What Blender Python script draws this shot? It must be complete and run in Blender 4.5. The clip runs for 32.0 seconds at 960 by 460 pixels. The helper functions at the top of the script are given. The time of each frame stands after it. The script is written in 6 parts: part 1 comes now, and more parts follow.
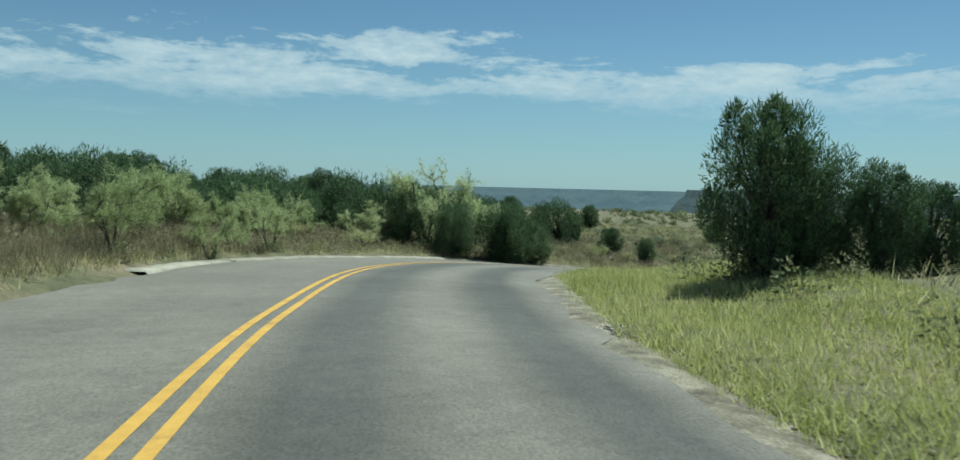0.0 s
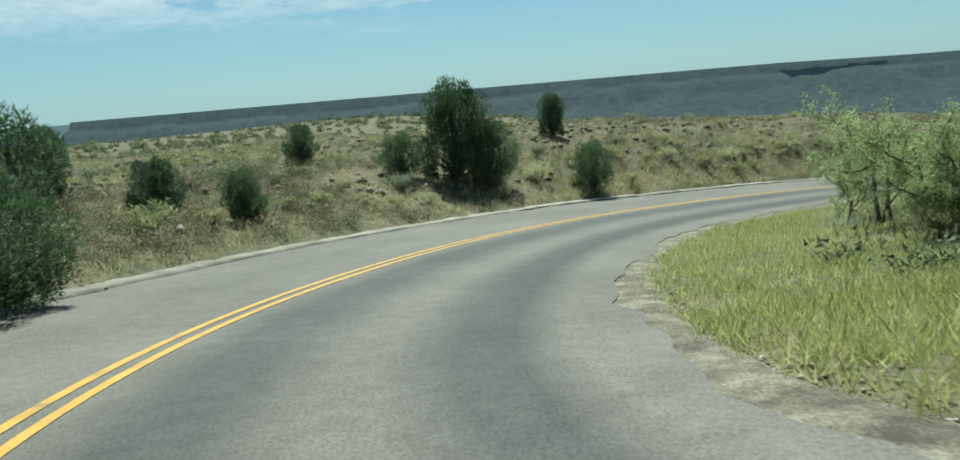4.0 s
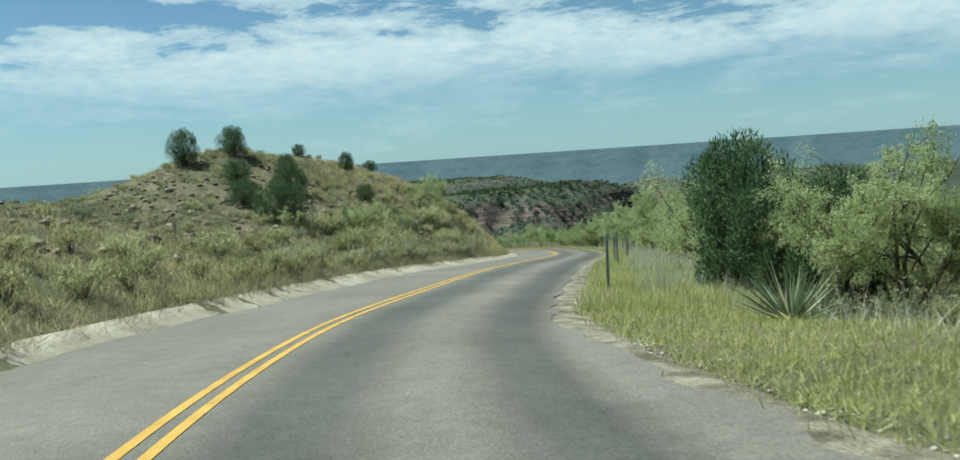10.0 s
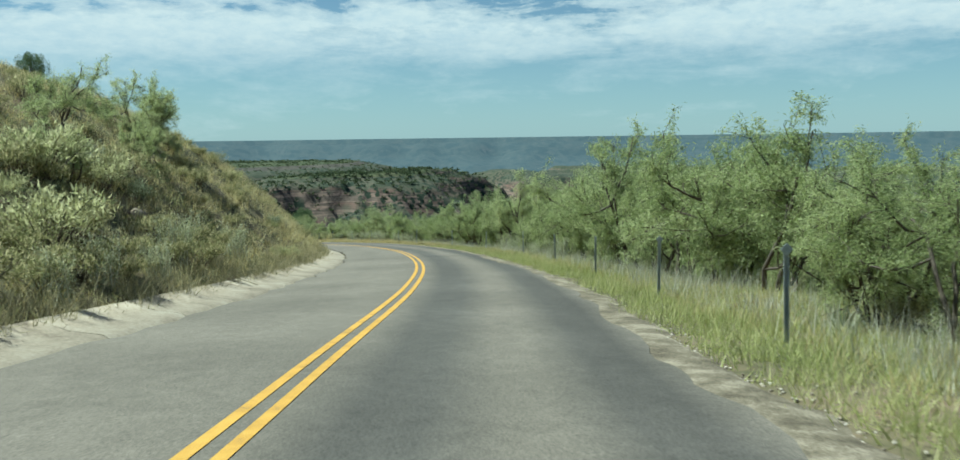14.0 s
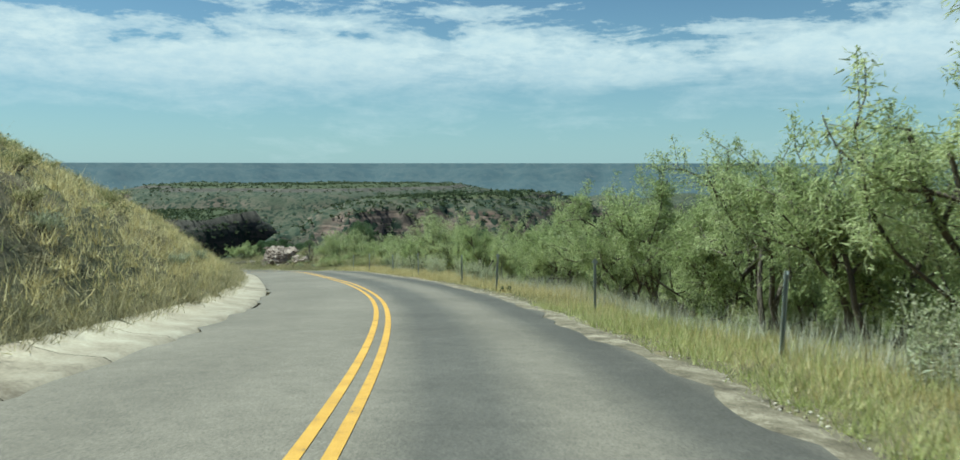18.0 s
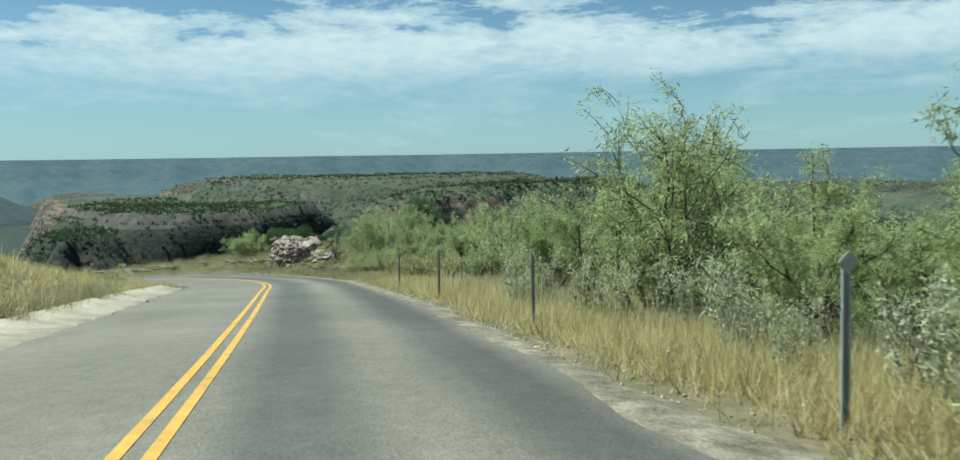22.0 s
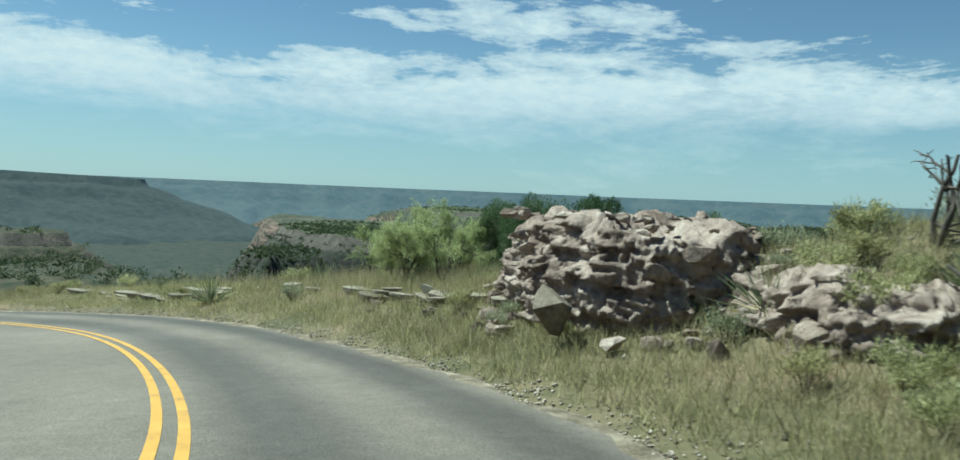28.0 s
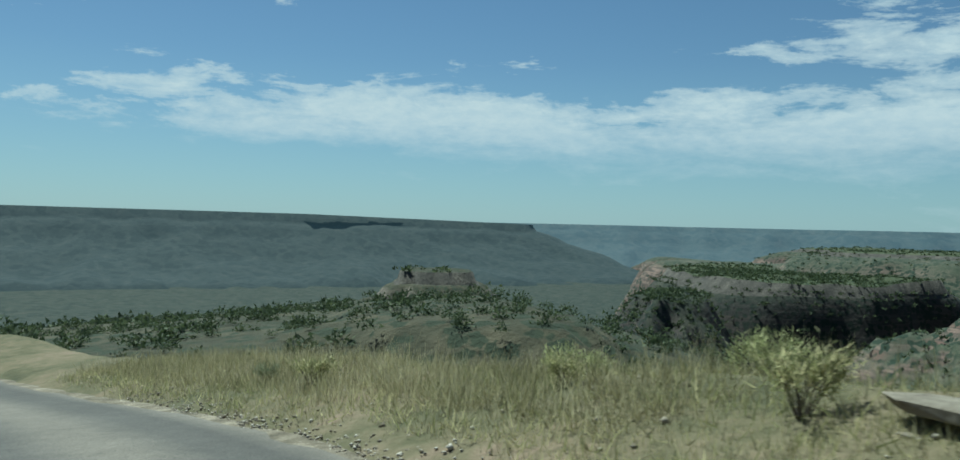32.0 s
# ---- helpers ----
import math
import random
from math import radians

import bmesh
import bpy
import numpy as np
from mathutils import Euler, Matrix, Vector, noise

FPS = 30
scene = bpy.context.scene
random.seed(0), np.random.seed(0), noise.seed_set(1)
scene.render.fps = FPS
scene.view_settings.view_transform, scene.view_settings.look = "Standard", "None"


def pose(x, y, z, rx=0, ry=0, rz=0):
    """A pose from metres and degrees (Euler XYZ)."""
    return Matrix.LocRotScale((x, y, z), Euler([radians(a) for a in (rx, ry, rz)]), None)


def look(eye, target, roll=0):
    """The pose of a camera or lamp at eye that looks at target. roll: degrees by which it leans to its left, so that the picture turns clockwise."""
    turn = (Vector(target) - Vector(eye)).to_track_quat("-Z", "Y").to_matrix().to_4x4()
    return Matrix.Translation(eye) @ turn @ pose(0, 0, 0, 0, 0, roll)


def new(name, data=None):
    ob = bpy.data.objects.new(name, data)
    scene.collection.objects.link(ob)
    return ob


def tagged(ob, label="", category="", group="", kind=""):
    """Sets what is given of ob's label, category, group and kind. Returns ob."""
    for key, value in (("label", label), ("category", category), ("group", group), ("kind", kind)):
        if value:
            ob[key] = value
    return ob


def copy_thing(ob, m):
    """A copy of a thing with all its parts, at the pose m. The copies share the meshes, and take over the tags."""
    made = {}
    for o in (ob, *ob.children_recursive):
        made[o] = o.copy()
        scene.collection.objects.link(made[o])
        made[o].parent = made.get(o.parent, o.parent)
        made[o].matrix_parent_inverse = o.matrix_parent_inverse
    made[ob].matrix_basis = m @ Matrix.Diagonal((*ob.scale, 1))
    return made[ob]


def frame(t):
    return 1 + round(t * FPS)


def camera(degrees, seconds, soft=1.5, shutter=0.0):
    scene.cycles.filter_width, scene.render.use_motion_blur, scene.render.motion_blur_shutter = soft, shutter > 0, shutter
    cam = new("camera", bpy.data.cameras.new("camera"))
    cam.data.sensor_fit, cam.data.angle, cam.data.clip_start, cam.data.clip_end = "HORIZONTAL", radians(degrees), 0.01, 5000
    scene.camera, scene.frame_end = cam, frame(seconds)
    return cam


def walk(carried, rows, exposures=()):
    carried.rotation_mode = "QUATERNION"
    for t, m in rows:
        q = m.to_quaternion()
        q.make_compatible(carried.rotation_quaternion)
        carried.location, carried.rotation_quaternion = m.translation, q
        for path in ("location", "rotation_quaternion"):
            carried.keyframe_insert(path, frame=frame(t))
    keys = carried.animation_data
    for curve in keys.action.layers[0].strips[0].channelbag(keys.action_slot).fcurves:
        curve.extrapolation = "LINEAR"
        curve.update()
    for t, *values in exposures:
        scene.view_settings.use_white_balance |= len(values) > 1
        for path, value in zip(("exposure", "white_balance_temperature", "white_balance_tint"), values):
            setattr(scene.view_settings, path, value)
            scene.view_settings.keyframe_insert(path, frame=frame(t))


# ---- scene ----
cam = camera(59.78, 32.0, 1.5, 0.12)


# ---- the drive: seconds, place, yaw, pitch, roll ----
ROWS = (
    (0.0, -2.35, -3.07, 5.52, -1.44, -2.94, 1.42), (0.5, -2.75, 0.76, 5.41, -3.34, -3.24, 0.36), (1.0, -3.04, 4.54, 5.30, -5.74, -4.28, -2.46),
    (1.5, -3.17, 8.26, 5.18, -9.59, -5.84, -4.27), (2.0, -3.10, 11.88, 5.05, -13.18, -6.77, -4.74), (2.5, -2.98, 15.39, 4.91, -19.00, -8.02, -5.57),
    (3.0, -2.65, 18.73, 4.75, -24.81, -9.00, -6.17), (3.5, -2.07, 21.96, 4.55, -31.94, -9.79, -6.06), (4.0, -1.14, 25.09, 4.28, -40.61, -9.41, -4.80),
    (4.5, 0.18, 28.16, 3.97, -49.20, -8.59, -5.33), (5.0, 1.98, 31.06, 3.62, -56.93, -8.18, -5.43), (5.5, 4.35, 33.60, 3.23, -63.87, -7.95, -5.18),
    (6.0, 7.25, 35.71, 2.80, -70.09, -7.69, -4.64), (6.5, 10.49, 37.58, 2.36, -75.66, -7.16, -3.90), (7.0, 13.93, 39.37, 1.94, -80.64, -6.13, -3.02),
    (7.5, 17.70, 40.84, 1.53, -86.11, -4.83, -1.86), (8.0, 21.76, 41.93, 1.13, -90.30, -4.18, -1.88), (8.5, 26.02, 42.69, 0.72, -94.83, -3.99, -2.53),
    (9.0, 30.42, 43.12, 0.31, -99.80, -4.27, -3.19), (9.5, 34.86, 43.27, -0.09, -105.17, -4.78, -4.06), (10.0, 39.28, 43.09, -0.49, -109.74, -4.90, -3.77),
    (10.5, 43.66, 42.43, -0.89, -115.50, -4.98, -2.63), (11.0, 48.02, 41.26, -1.31, -119.72, -5.03, -1.84), (11.5, 52.40, 39.58, -1.74, -123.16, -5.00, -1.68),
    (12.0, 56.78, 37.43, -2.18, -124.74, -5.19, -1.05), (12.5, 61.18, 34.96, -2.65, -126.23, -6.01, -0.84), (13.0, 65.66, 32.39, -3.14, -126.21, -6.74, -1.62),
    (13.5, 70.28, 29.93, -3.66, -123.01, -6.36, -1.35), (14.0, 74.83, 27.42, -4.20, -120.26, -6.15, -0.76), (14.5, 79.39, 24.96, -4.77, -119.16, -5.96, -0.43),
    (15.0, 83.94, 22.44, -5.33, -118.50, -5.77, 0.25), (15.5, 88.51, 19.87, -5.89, -118.04, -5.56, 0.94), (16.0, 93.12, 17.31, -6.45, -117.54, -5.36, 1.33),
    (16.5, 97.83, 14.88, -7.02, -116.76, -5.16, 1.08), (17.0, 102.63, 12.60, -7.58, -115.47, -4.97, -0.13), (17.5, 107.51, 10.40, -8.14, -114.47, -4.61, -1.17),
    (18.0, 112.47, 8.33, -8.69, -113.30, -4.35, 0.05), (18.5, 117.47, 6.39, -9.24, -111.41, -4.17, 1.28), (19.0, 122.48, 4.61, -9.78, -109.72, -4.14, 1.48),
    (19.5, 127.48, 2.99, -10.32, -107.77, -3.85, 1.58), (20.0, 132.37, 1.47, -10.85, -106.66, -3.71, 1.52), (20.5, 137.24, 0.15, -11.36, -106.64, -3.90, 0.48),
    (21.0, 142.06, -0.92, -11.84, -107.30, -4.55, -1.43), (21.5, 146.80, -1.73, -12.31, -108.32, -5.15, -2.17), (22.0, 151.39, -2.39, -12.78, -109.16, -4.94, -0.90),
    (22.5, 155.84, -2.95, -13.25, -109.62, -4.61, -0.69), (23.0, 160.20, -3.46, -13.71, -110.23, -4.57, -1.83), (23.5, 164.55, -3.94, -14.15, -111.22, -4.55, -2.32),
    (24.0, 168.96, -4.42, -14.61, -111.33, -4.33, -1.80), (24.5, 173.50, -4.84, -15.10, -110.54, -3.35, -1.01), (25.0, 178.11, -5.35, -15.63, -109.20, -3.07, -0.35),
    (25.5, 182.78, -5.86, -16.18, -107.46, -3.24, 0.21), (26.0, 187.50, -6.33, -16.74, -105.48, -3.56, 0.69), (26.5, 192.21, -6.72, -17.31, -103.43, -3.76, 1.11),
    (27.0, 196.90, -6.85, -17.88, -101.46, -3.55, 1.51), (27.5, 201.55, -6.71, -18.45, -98.50, -2.84, 2.08), (28.0, 206.13, -6.44, -18.98, -95.87, -2.27, 2.32),
    (28.5, 210.66, -5.81, -19.48, -92.16, -1.80, 2.31), (29.0, 215.02, -4.87, -19.95, -88.74, -1.51, 2.40), (29.5, 219.16, -3.55, -20.39, -84.44, -1.08, 2.19),
    (30.0, 223.07, -1.84, -20.78, -81.03, -0.61, 1.89), (30.5, 226.77, 0.23, -21.15, -78.56, 0.27, 1.40), (31.0, 230.16, 2.41, -21.54, -76.51, 1.21, 1.82),
    (31.5, 233.12, 4.95, -21.96, -72.82, 0.79, 1.79), (32.0, 235.83, 7.71, -22.39, -70.40, -0.12, 1.37),
)


def eye_pose(x, y, z, yaw, pitch, roll):
    a, b = radians(yaw), radians(pitch)
    ahead = Vector((-math.sin(a) * math.cos(b), math.cos(a) * math.cos(b), math.sin(b)))
    return look((x, y, z), Vector((x, y, z)) + ahead, roll)


walk(cam, [(r[0], eye_pose(*r[1:])) for r in ROWS], ((0.0, 0.46, 5350, -13), (2.0, 0.55, 5350, -13), (4.0, 0.66, 5400, -13), (7.0, 0.58, 5400, -13), (9.0, 0.68, 5450, -13), (28.0, 0.72, 5450, -13), (32.0, 0.42, 5300, -13)))

# ---- world, sun ----
SUN_EL, SUN_AZ = radians(57), radians(39)
world = bpy.data.worlds.new("sky")
scene.world = world
world.use_nodes = True
wn, wl = world.node_tree.nodes, world.node_tree.links
wn.clear()


def wmath(op, a, b=None, c=None, clamp=False):
    n = wn.new("ShaderNodeMath")
    n.operation, n.use_clamp = op, clamp
    for i, v in enumerate((a, b, c)):
        if v is None:
            continue
        if isinstance(v, (int, float)):
            n.inputs[i].default_value = v
        else:
            wl.new(v, n.inputs[i])
    return n.outputs[0]


def wramp(src, stops):
    n = wn.new("ShaderNodeValToRGB")
    e = n.color_ramp.elements
    while len(e) < len(stops):
        e.new(0.5)
    for el, (p, v) in zip(e, stops):
        el.position, el.color = p, (v, v, v, 1) if isinstance(v, (int, float)) else (*v, 1)
    wl.new(src, n.inputs[0])
    return n.outputs[0]


def wnoise(x, y, z, scale, detail, rough=0.55, dist=0.0):
    c = wn.new("ShaderNodeCombineXYZ")
    for i, v in enumerate((x, y, z)):
        if isinstance(v, (int, float)):
            c.inputs[i].default_value = v
        else:
            wl.new(v, c.inputs[i])
    n = wn.new("ShaderNodeTexNoise")
    n.inputs["Scale"].default_value, n.inputs["Detail"].default_value = scale, detail
    n.inputs["Roughness"].default_value, n.inputs["Distortion"].default_value = rough, dist
    wl.new(c.outputs[0], n.inputs["Vector"])
    return n.outputs[0]


sky = wn.new("ShaderNodeTexSky")
sky.sky_type, sky.sun_disc = "NISHITA", False
sky.sun_elevation, sky.sun_rotation = SUN_EL, SUN_AZ
sky.altitude, sky.air_density, sky.dust_density, sky.ozone_density = 900, 1.0, 0.5, 1.8
coord = wn.new("ShaderNodeTexCoord")
sep = wn.new("ShaderNodeSeparateXYZ")
wl.new(coord.outputs["Generated"], sep.inputs[0])
el = wmath("MULTIPLY", wmath("ARCSINE", sep.outputs[2]), 57.2958)
az = wmath("MULTIPLY", wmath("ARCTAN2", sep.outputs[0], sep.outputs[1]), 57.2958)
# long streaks drawn out along the horizon, in a cumulus band some degrees up
big = wnoise(wmath("MULTIPLY", az, 0.035), wmath("MULTIPLY", el, 0.16), 3.1, 1.0, 3.0, 0.5)
mid = wnoise(wmath("MULTIPLY", az, 0.13), wmath("MULTIPLY", el, 0.55), 7.7, 1.0, 7.0, 0.62, 0.35)
fine = wnoise(wmath("MULTIPLY", az, 0.7), wmath("MULTIPLY", el, 1.7), 1.3, 1.0, 6.0, 0.65, 0.2)
body = wmath("ADD", wmath("ADD", wmath("MULTIPLY", big, 0.42), wmath("MULTIPLY", mid, 0.46)), wmath("MULTIPLY", fine, 0.12))
el01 = wmath("DIVIDE", el, 40.0, None, True)
cover = wramp(el01, ((0.0, 0.40), (0.07, 0.42), (0.12, 0.50), (0.16, 0.62), (0.20, 0.60), (0.25, 0.51), (0.33, 0.42), (1.0, 0.38)))
east = wramp(wmath("ADD", wmath("DIVIDE", az, 360.0), 0.5), ((0.57, 0.0), (0.70, 1.0)))
thick = wmath("ADD", wmath("ADD", wmath("SUBTRACT", body, 1.085), wmath("MULTIPLY", east, 0.085)), wmath("ADD", cover, 0.5))
crisp = wramp(thick, ((0.49, 0.0), (0.525, 0.6), (0.60, 1.0)))
veil = wramp(thick, ((0.47, 0.0), (0.62, 0.45), (0.76, 0.85)))
upper = wramp(el01, ((0.125, 0.0), (0.185, 1.0)))
mask = wmath("ADD", wmath("MULTIPLY", crisp, upper), wmath("MULTIPLY", veil, wmath("SUBTRACT", 1.0, upper)))
haze = wramp(el01, ((0.0, 0.60), (0.06, 0.48), (0.16, 0.26), (0.28, 0.06), (0.6, 0.0)))
tone = wramp(wmath("MULTIPLY", fine, 1.0), ((0.25, (0.80, 0.87, 0.93)), (0.65, (1.0, 1.0, 0.99))))


def wmix(fac, a, b):
    n = wn.new("ShaderNodeMix")
    n.data_type = "RGBA"
    for sock, v in ((n.inputs[0], fac), (n.inputs[6], a), (n.inputs[7], b)):
        if isinstance(v, tuple):
            sock.default_value = (*v, 1)
        elif isinstance(v, float):
            sock.default_value = v
        else:
            wl.new(v, sock)
    return n.outputs[2]


def wscale(col, k):
    n = wn.new("ShaderNodeVectorMath")
    n.operation = "SCALE"
    wl.new(col, n.inputs[0])
    n.inputs[3].default_value = k
    return n.outputs[0]


air = wmix(haze, sky.outputs[0], (5.2, 7.4, 8.2))
clouded = wmix(mask, air, wscale(tone, 10.2))
bg = wn.new("ShaderNodeBackground")
wl.new(clouded, bg.inputs[0])
bg.inputs[1].default_value = 0.0465
wo = wn.new("ShaderNodeOutputWorld")
wl.new(bg.outputs[0], wo.inputs[0])

sun = new("sun", bpy.data.lights.new("sun", "SUN"))
sun.data.energy, sun.data.angle, sun.data.color = 5.0, radians(0.6), (1.0, 0.95, 0.86)
sun.matrix_world = look((100 * math.sin(SUN_AZ) * math.cos(SUN_EL), 100 * math.cos(SUN_AZ) * math.cos(SUN_EL), 100 * math.sin(SUN_EL)), (0, 0, 0))

# ---- materials ----
def surface(name, cols, scale=1.0, rough=0.9, bump=0.0, fine=12.0, stops=None, rand=0.0, space="Position", metal=0.0, island=0.0, bump_dist=0.02, translucent=0.0):
    """A material whose colour runs through cols by noise of two sizes, with relief."""
    m = bpy.data.materials.new(name)
    m.use_nodes = True
    nt = m.node_tree
    N, L = nt.nodes, nt.links
    b = N["Principled BSDF"]
    b.inputs["Roughness"].default_value, b.inputs["Metallic"].default_value = rough, metal
    b.inputs["Specular IOR Level"].default_value = 0.25
    if space == "Position":
        src = N.new("ShaderNodeNewGeometry").outputs["Position"]
    else:
        src = N.new("ShaderNodeTexCoord").outputs[space]
    ns = []
    for sc, det in ((scale, 4.0), (scale * fine, 6.0)):
        n = N.new("ShaderNodeTexNoise")
        n.inputs["Scale"].default_value, n.inputs["Detail"].default_value = sc, det
        n.inputs["Roughness"].default_value = 0.62
        L.new(src, n.inputs["Vector"])
        ns.append(n.outputs[0])

    def add(op, a, bb):
        k = N.new("ShaderNodeMath")
        k.operation = op
        for i, v in enumerate((a, bb)):
            if isinstance(v, (int, float)):
                k.inputs[i].default_value = v
            else:
                L.new(v, k.inputs[i])
        return k.outputs[0]

    v = add("ADD", add("MULTIPLY", ns[0], 0.6), add("MULTIPLY", ns[1], 0.4))
    if rand:
        v = add("ADD", v, add("MULTIPLY", add("SUBTRACT", N.new("ShaderNodeObjectInfo").outputs["Random"], 0.5), rand))
    if island:
        v = add("ADD", v, add("MULTIPLY", add("SUBTRACT", N.new("ShaderNodeNewGeometry").outputs["Random Per Island"], 0.5), island))
    r = N.new("ShaderNodeValToRGB")
    e = r.color_ramp.elements
    stops = stops or [0.32 + 0.36 * i / max(1, len(cols) - 1) for i in range(len(cols))]
    while len(e) < len(cols):
        e.new(0.5)
    for q, p, c in zip(e, stops, cols):
        q.position, q.color = p, (*c, 1)
    L.new(v, r.inputs[0])
    L.new(r.outputs[0], b.inputs["Base Color"])
    if bump:
        k = N.new("ShaderNodeBump")
        k.inputs["Strength"].default_value, k.inputs["Distance"].default_value = bump, bump_dist
        L.new(ns[1], k.inputs["Height"])
        L.new(k.outputs[0], b.inputs["Normal"])
    if translucent:
        t = N.new("ShaderNodeBsdfTranslucent")
        L.new(r.outputs[0], t.inputs[0])
        x = N.new("ShaderNodeMixShader")
        x.inputs[0].default_value = translucent
        L.new(b.outputs[0], x.inputs[1])
        L.new(t.outputs[0], x.inputs[2])
        L.new(x.outputs[0], N["Material Output"].inputs[0])
    return m


def asphalt_material():
    """Worn chip-seal: darker wheel tracks, a pale bare strip between them, patches and fine stones; u runs across in metres."""
    m = surface("asphalt", ((0.128, 0.117, 0.098), (0.170, 0.155, 0.130), (0.222, 0.202, 0.170)), 0.25, 0.88, 0.9, 15.0, bump_dist=0.012)
    nt = m.node_tree
    N, L = nt.nodes, nt.links
    b = N["Principled BSDF"]
    ramp = next(x for x in N if x.type == "VALTORGB")
    uv = N.new("ShaderNodeTexCoord").outputs["UV"]
    sp = N.new("ShaderNodeSeparateXYZ")
    L.new(uv, sp.inputs[0])
    sc = N.new("ShaderNodeVectorMath")
    sc.operation = "MULTIPLY"
    sc.inputs[1].default_value = (0.7, 0.16, 1)
    L.new(uv, sc.inputs[0])
    wob = N.new("ShaderNodeTexNoise")
    wob.inputs["Scale"].default_value, wob.inputs["Detail"].default_value = 1.0, 5.0
    L.new(sc.outputs[0], wob.inputs["Vector"])
    mr = N.new("ShaderNodeMapRange")
    mr.inputs[1].default_value, mr.inputs[2].default_value = -5.0, 5.0
    L.new(sp.outputs[0], mr.inputs[0])
    ad = N.new("ShaderNodeMath")
    ad.operation = "MULTIPLY_ADD"
    ad.inputs[1].default_value, ad.inputs[2].default_value = 0.03, -0.015
    L.new(wob.outputs[0], ad.inputs[0])
    ad2 = N.new("ShaderNodeMath")
    L.new(mr.outputs[0], ad2.inputs[0])
    L.new(ad.outputs[0], ad2.inputs[1])
    tr = N.new("ShaderNodeValToRGB")
    e = tr.color_ramp.elements
    stops = ((0.0, 1.05), (0.20, 1.12), (0.30, 1.04), (0.40, 1.12), (0.52, 1.04), (0.575, 0.62), (0.63, 0.66), (0.69, 1.08), (0.73, 1.08), (0.79, 0.60), (0.84, 0.54), (0.89, 1.10))
    while len(e) < len(stops):
        e.new(0.5)
    for q, (p, v) in zip(e, stops):
        q.position, q.color = p, (v * 0.8 * (1.10 if v > 1.15 else 1.04 if v > 1.0 else 1), v * 0.785, v * (0.70 if v > 1.15 else 0.745 if v > 1.0 else 0.80), 1)
    L.new(ad2.outputs[0], tr.inputs[0])
    mx = N.new("ShaderNodeMix")
    mx.data_type, mx.blend_type = "RGBA", "MULTIPLY"
    mx.inputs[0].default_value = 1.0
    L.new(ramp.outputs[0], mx.inputs[6])
    L.new(tr.outputs[0], mx.inputs[7])
    gain = N.new("ShaderNodeVectorMath")
    gain.operation = "SCALE"
    gain.inputs[3].default_value = 1.0
    L.new(mx.outputs[2], gain.inputs[0])
    chip = N.new("ShaderNodeTexNoise")
    chip.inputs["Scale"].default_value, chip.inputs["Detail"].default_value, chip.inputs["Roughness"].default_value = 38.0, 4.0, 0.8
    L.new(N.new("ShaderNodeNewGeometry").outputs["Position"], chip.inputs["Vector"])
    cr = N.new("ShaderNodeMapRange")
    cr.inputs[1].default_value, cr.inputs[2].default_value, cr.inputs[3].default_value, cr.inputs[4].default_value = 0.32, 0.68, 0.55, 1.5
    L.new(chip.outputs[0], cr.inputs[0])
    spotty = N.new("ShaderNodeVectorMath")
    spotty.operation = "SCALE"
    L.new(gain.outputs[0], spotty.inputs[0])
    L.new(cr.outputs[0], spotty.inputs[3])
    L.new(spotty.outputs[0], b.inputs["Base Color"])
    return m


M_ASPHALT = asphalt_material()
M_YELLOW = surface("yellow_paint", ((0.16, 0.13, 0.09), (0.45, 0.25, 0.045), (0.56, 0.325, 0.062)), 3.0, 0.7, 0.4, 20.0, (0.34, 0.42, 0.6))
M_CONCRETE = surface("concrete", ((0.18, 0.142, 0.10), (0.335, 0.278, 0.205), (0.45, 0.39, 0.30)), 1.2, 0.9, 0.5, 14.0, rand=0.1)
M_GRAVEL = surface("gravel", ((0.085, 0.068, 0.046), (0.18, 0.148, 0.102), (0.34, 0.285, 0.21)), 2.2, 0.95, 1.0, 16.0, (0.38, 0.5, 0.62))
M_STONE_BIT = surface("pebble", ((0.17, 0.138, 0.10), (0.33, 0.28, 0.21), (0.52, 0.46, 0.375)), 2.0, 0.9, 0.2, 6.0, island=0.5)
M_GROUND = surface("dry_earth", ((0.05, 0.05, 0.024), (0.10, 0.091, 0.045), (0.16, 0.129, 0.074), (0.235, 0.165, 0.115)), 0.3, 0.97, 1.0, 11.0, bump_dist=0.08)
M_GRASS_GREEN = surface("verge_grass", ((0.27, 0.30, 0.095), (0.44, 0.45, 0.165), (0.58, 0.55, 0.28)), 0.4, 0.75, island=0.45, translucent=0.45)
M_GRASS_LUSH = surface("lush_verge_grass", ((0.29, 0.305, 0.085), (0.45, 0.44, 0.155), (0.58, 0.54, 0.26)), 0.4, 0.75, island=0.5, translucent=0.45)
M_STRAW = surface("bleached_straw", ((0.34, 0.33, 0.24), (0.50, 0.48, 0.36), (0.66, 0.63, 0.50)), 0.5, 0.8, island=0.5, translucent=0.35)
M_CACTUS = surface("cactus_pad", ((0.03, 0.045, 0.022), (0.055, 0.075, 0.035), (0.10, 0.12, 0.06)), 6.0, 0.75, 0.3, 8.0, space="Object")
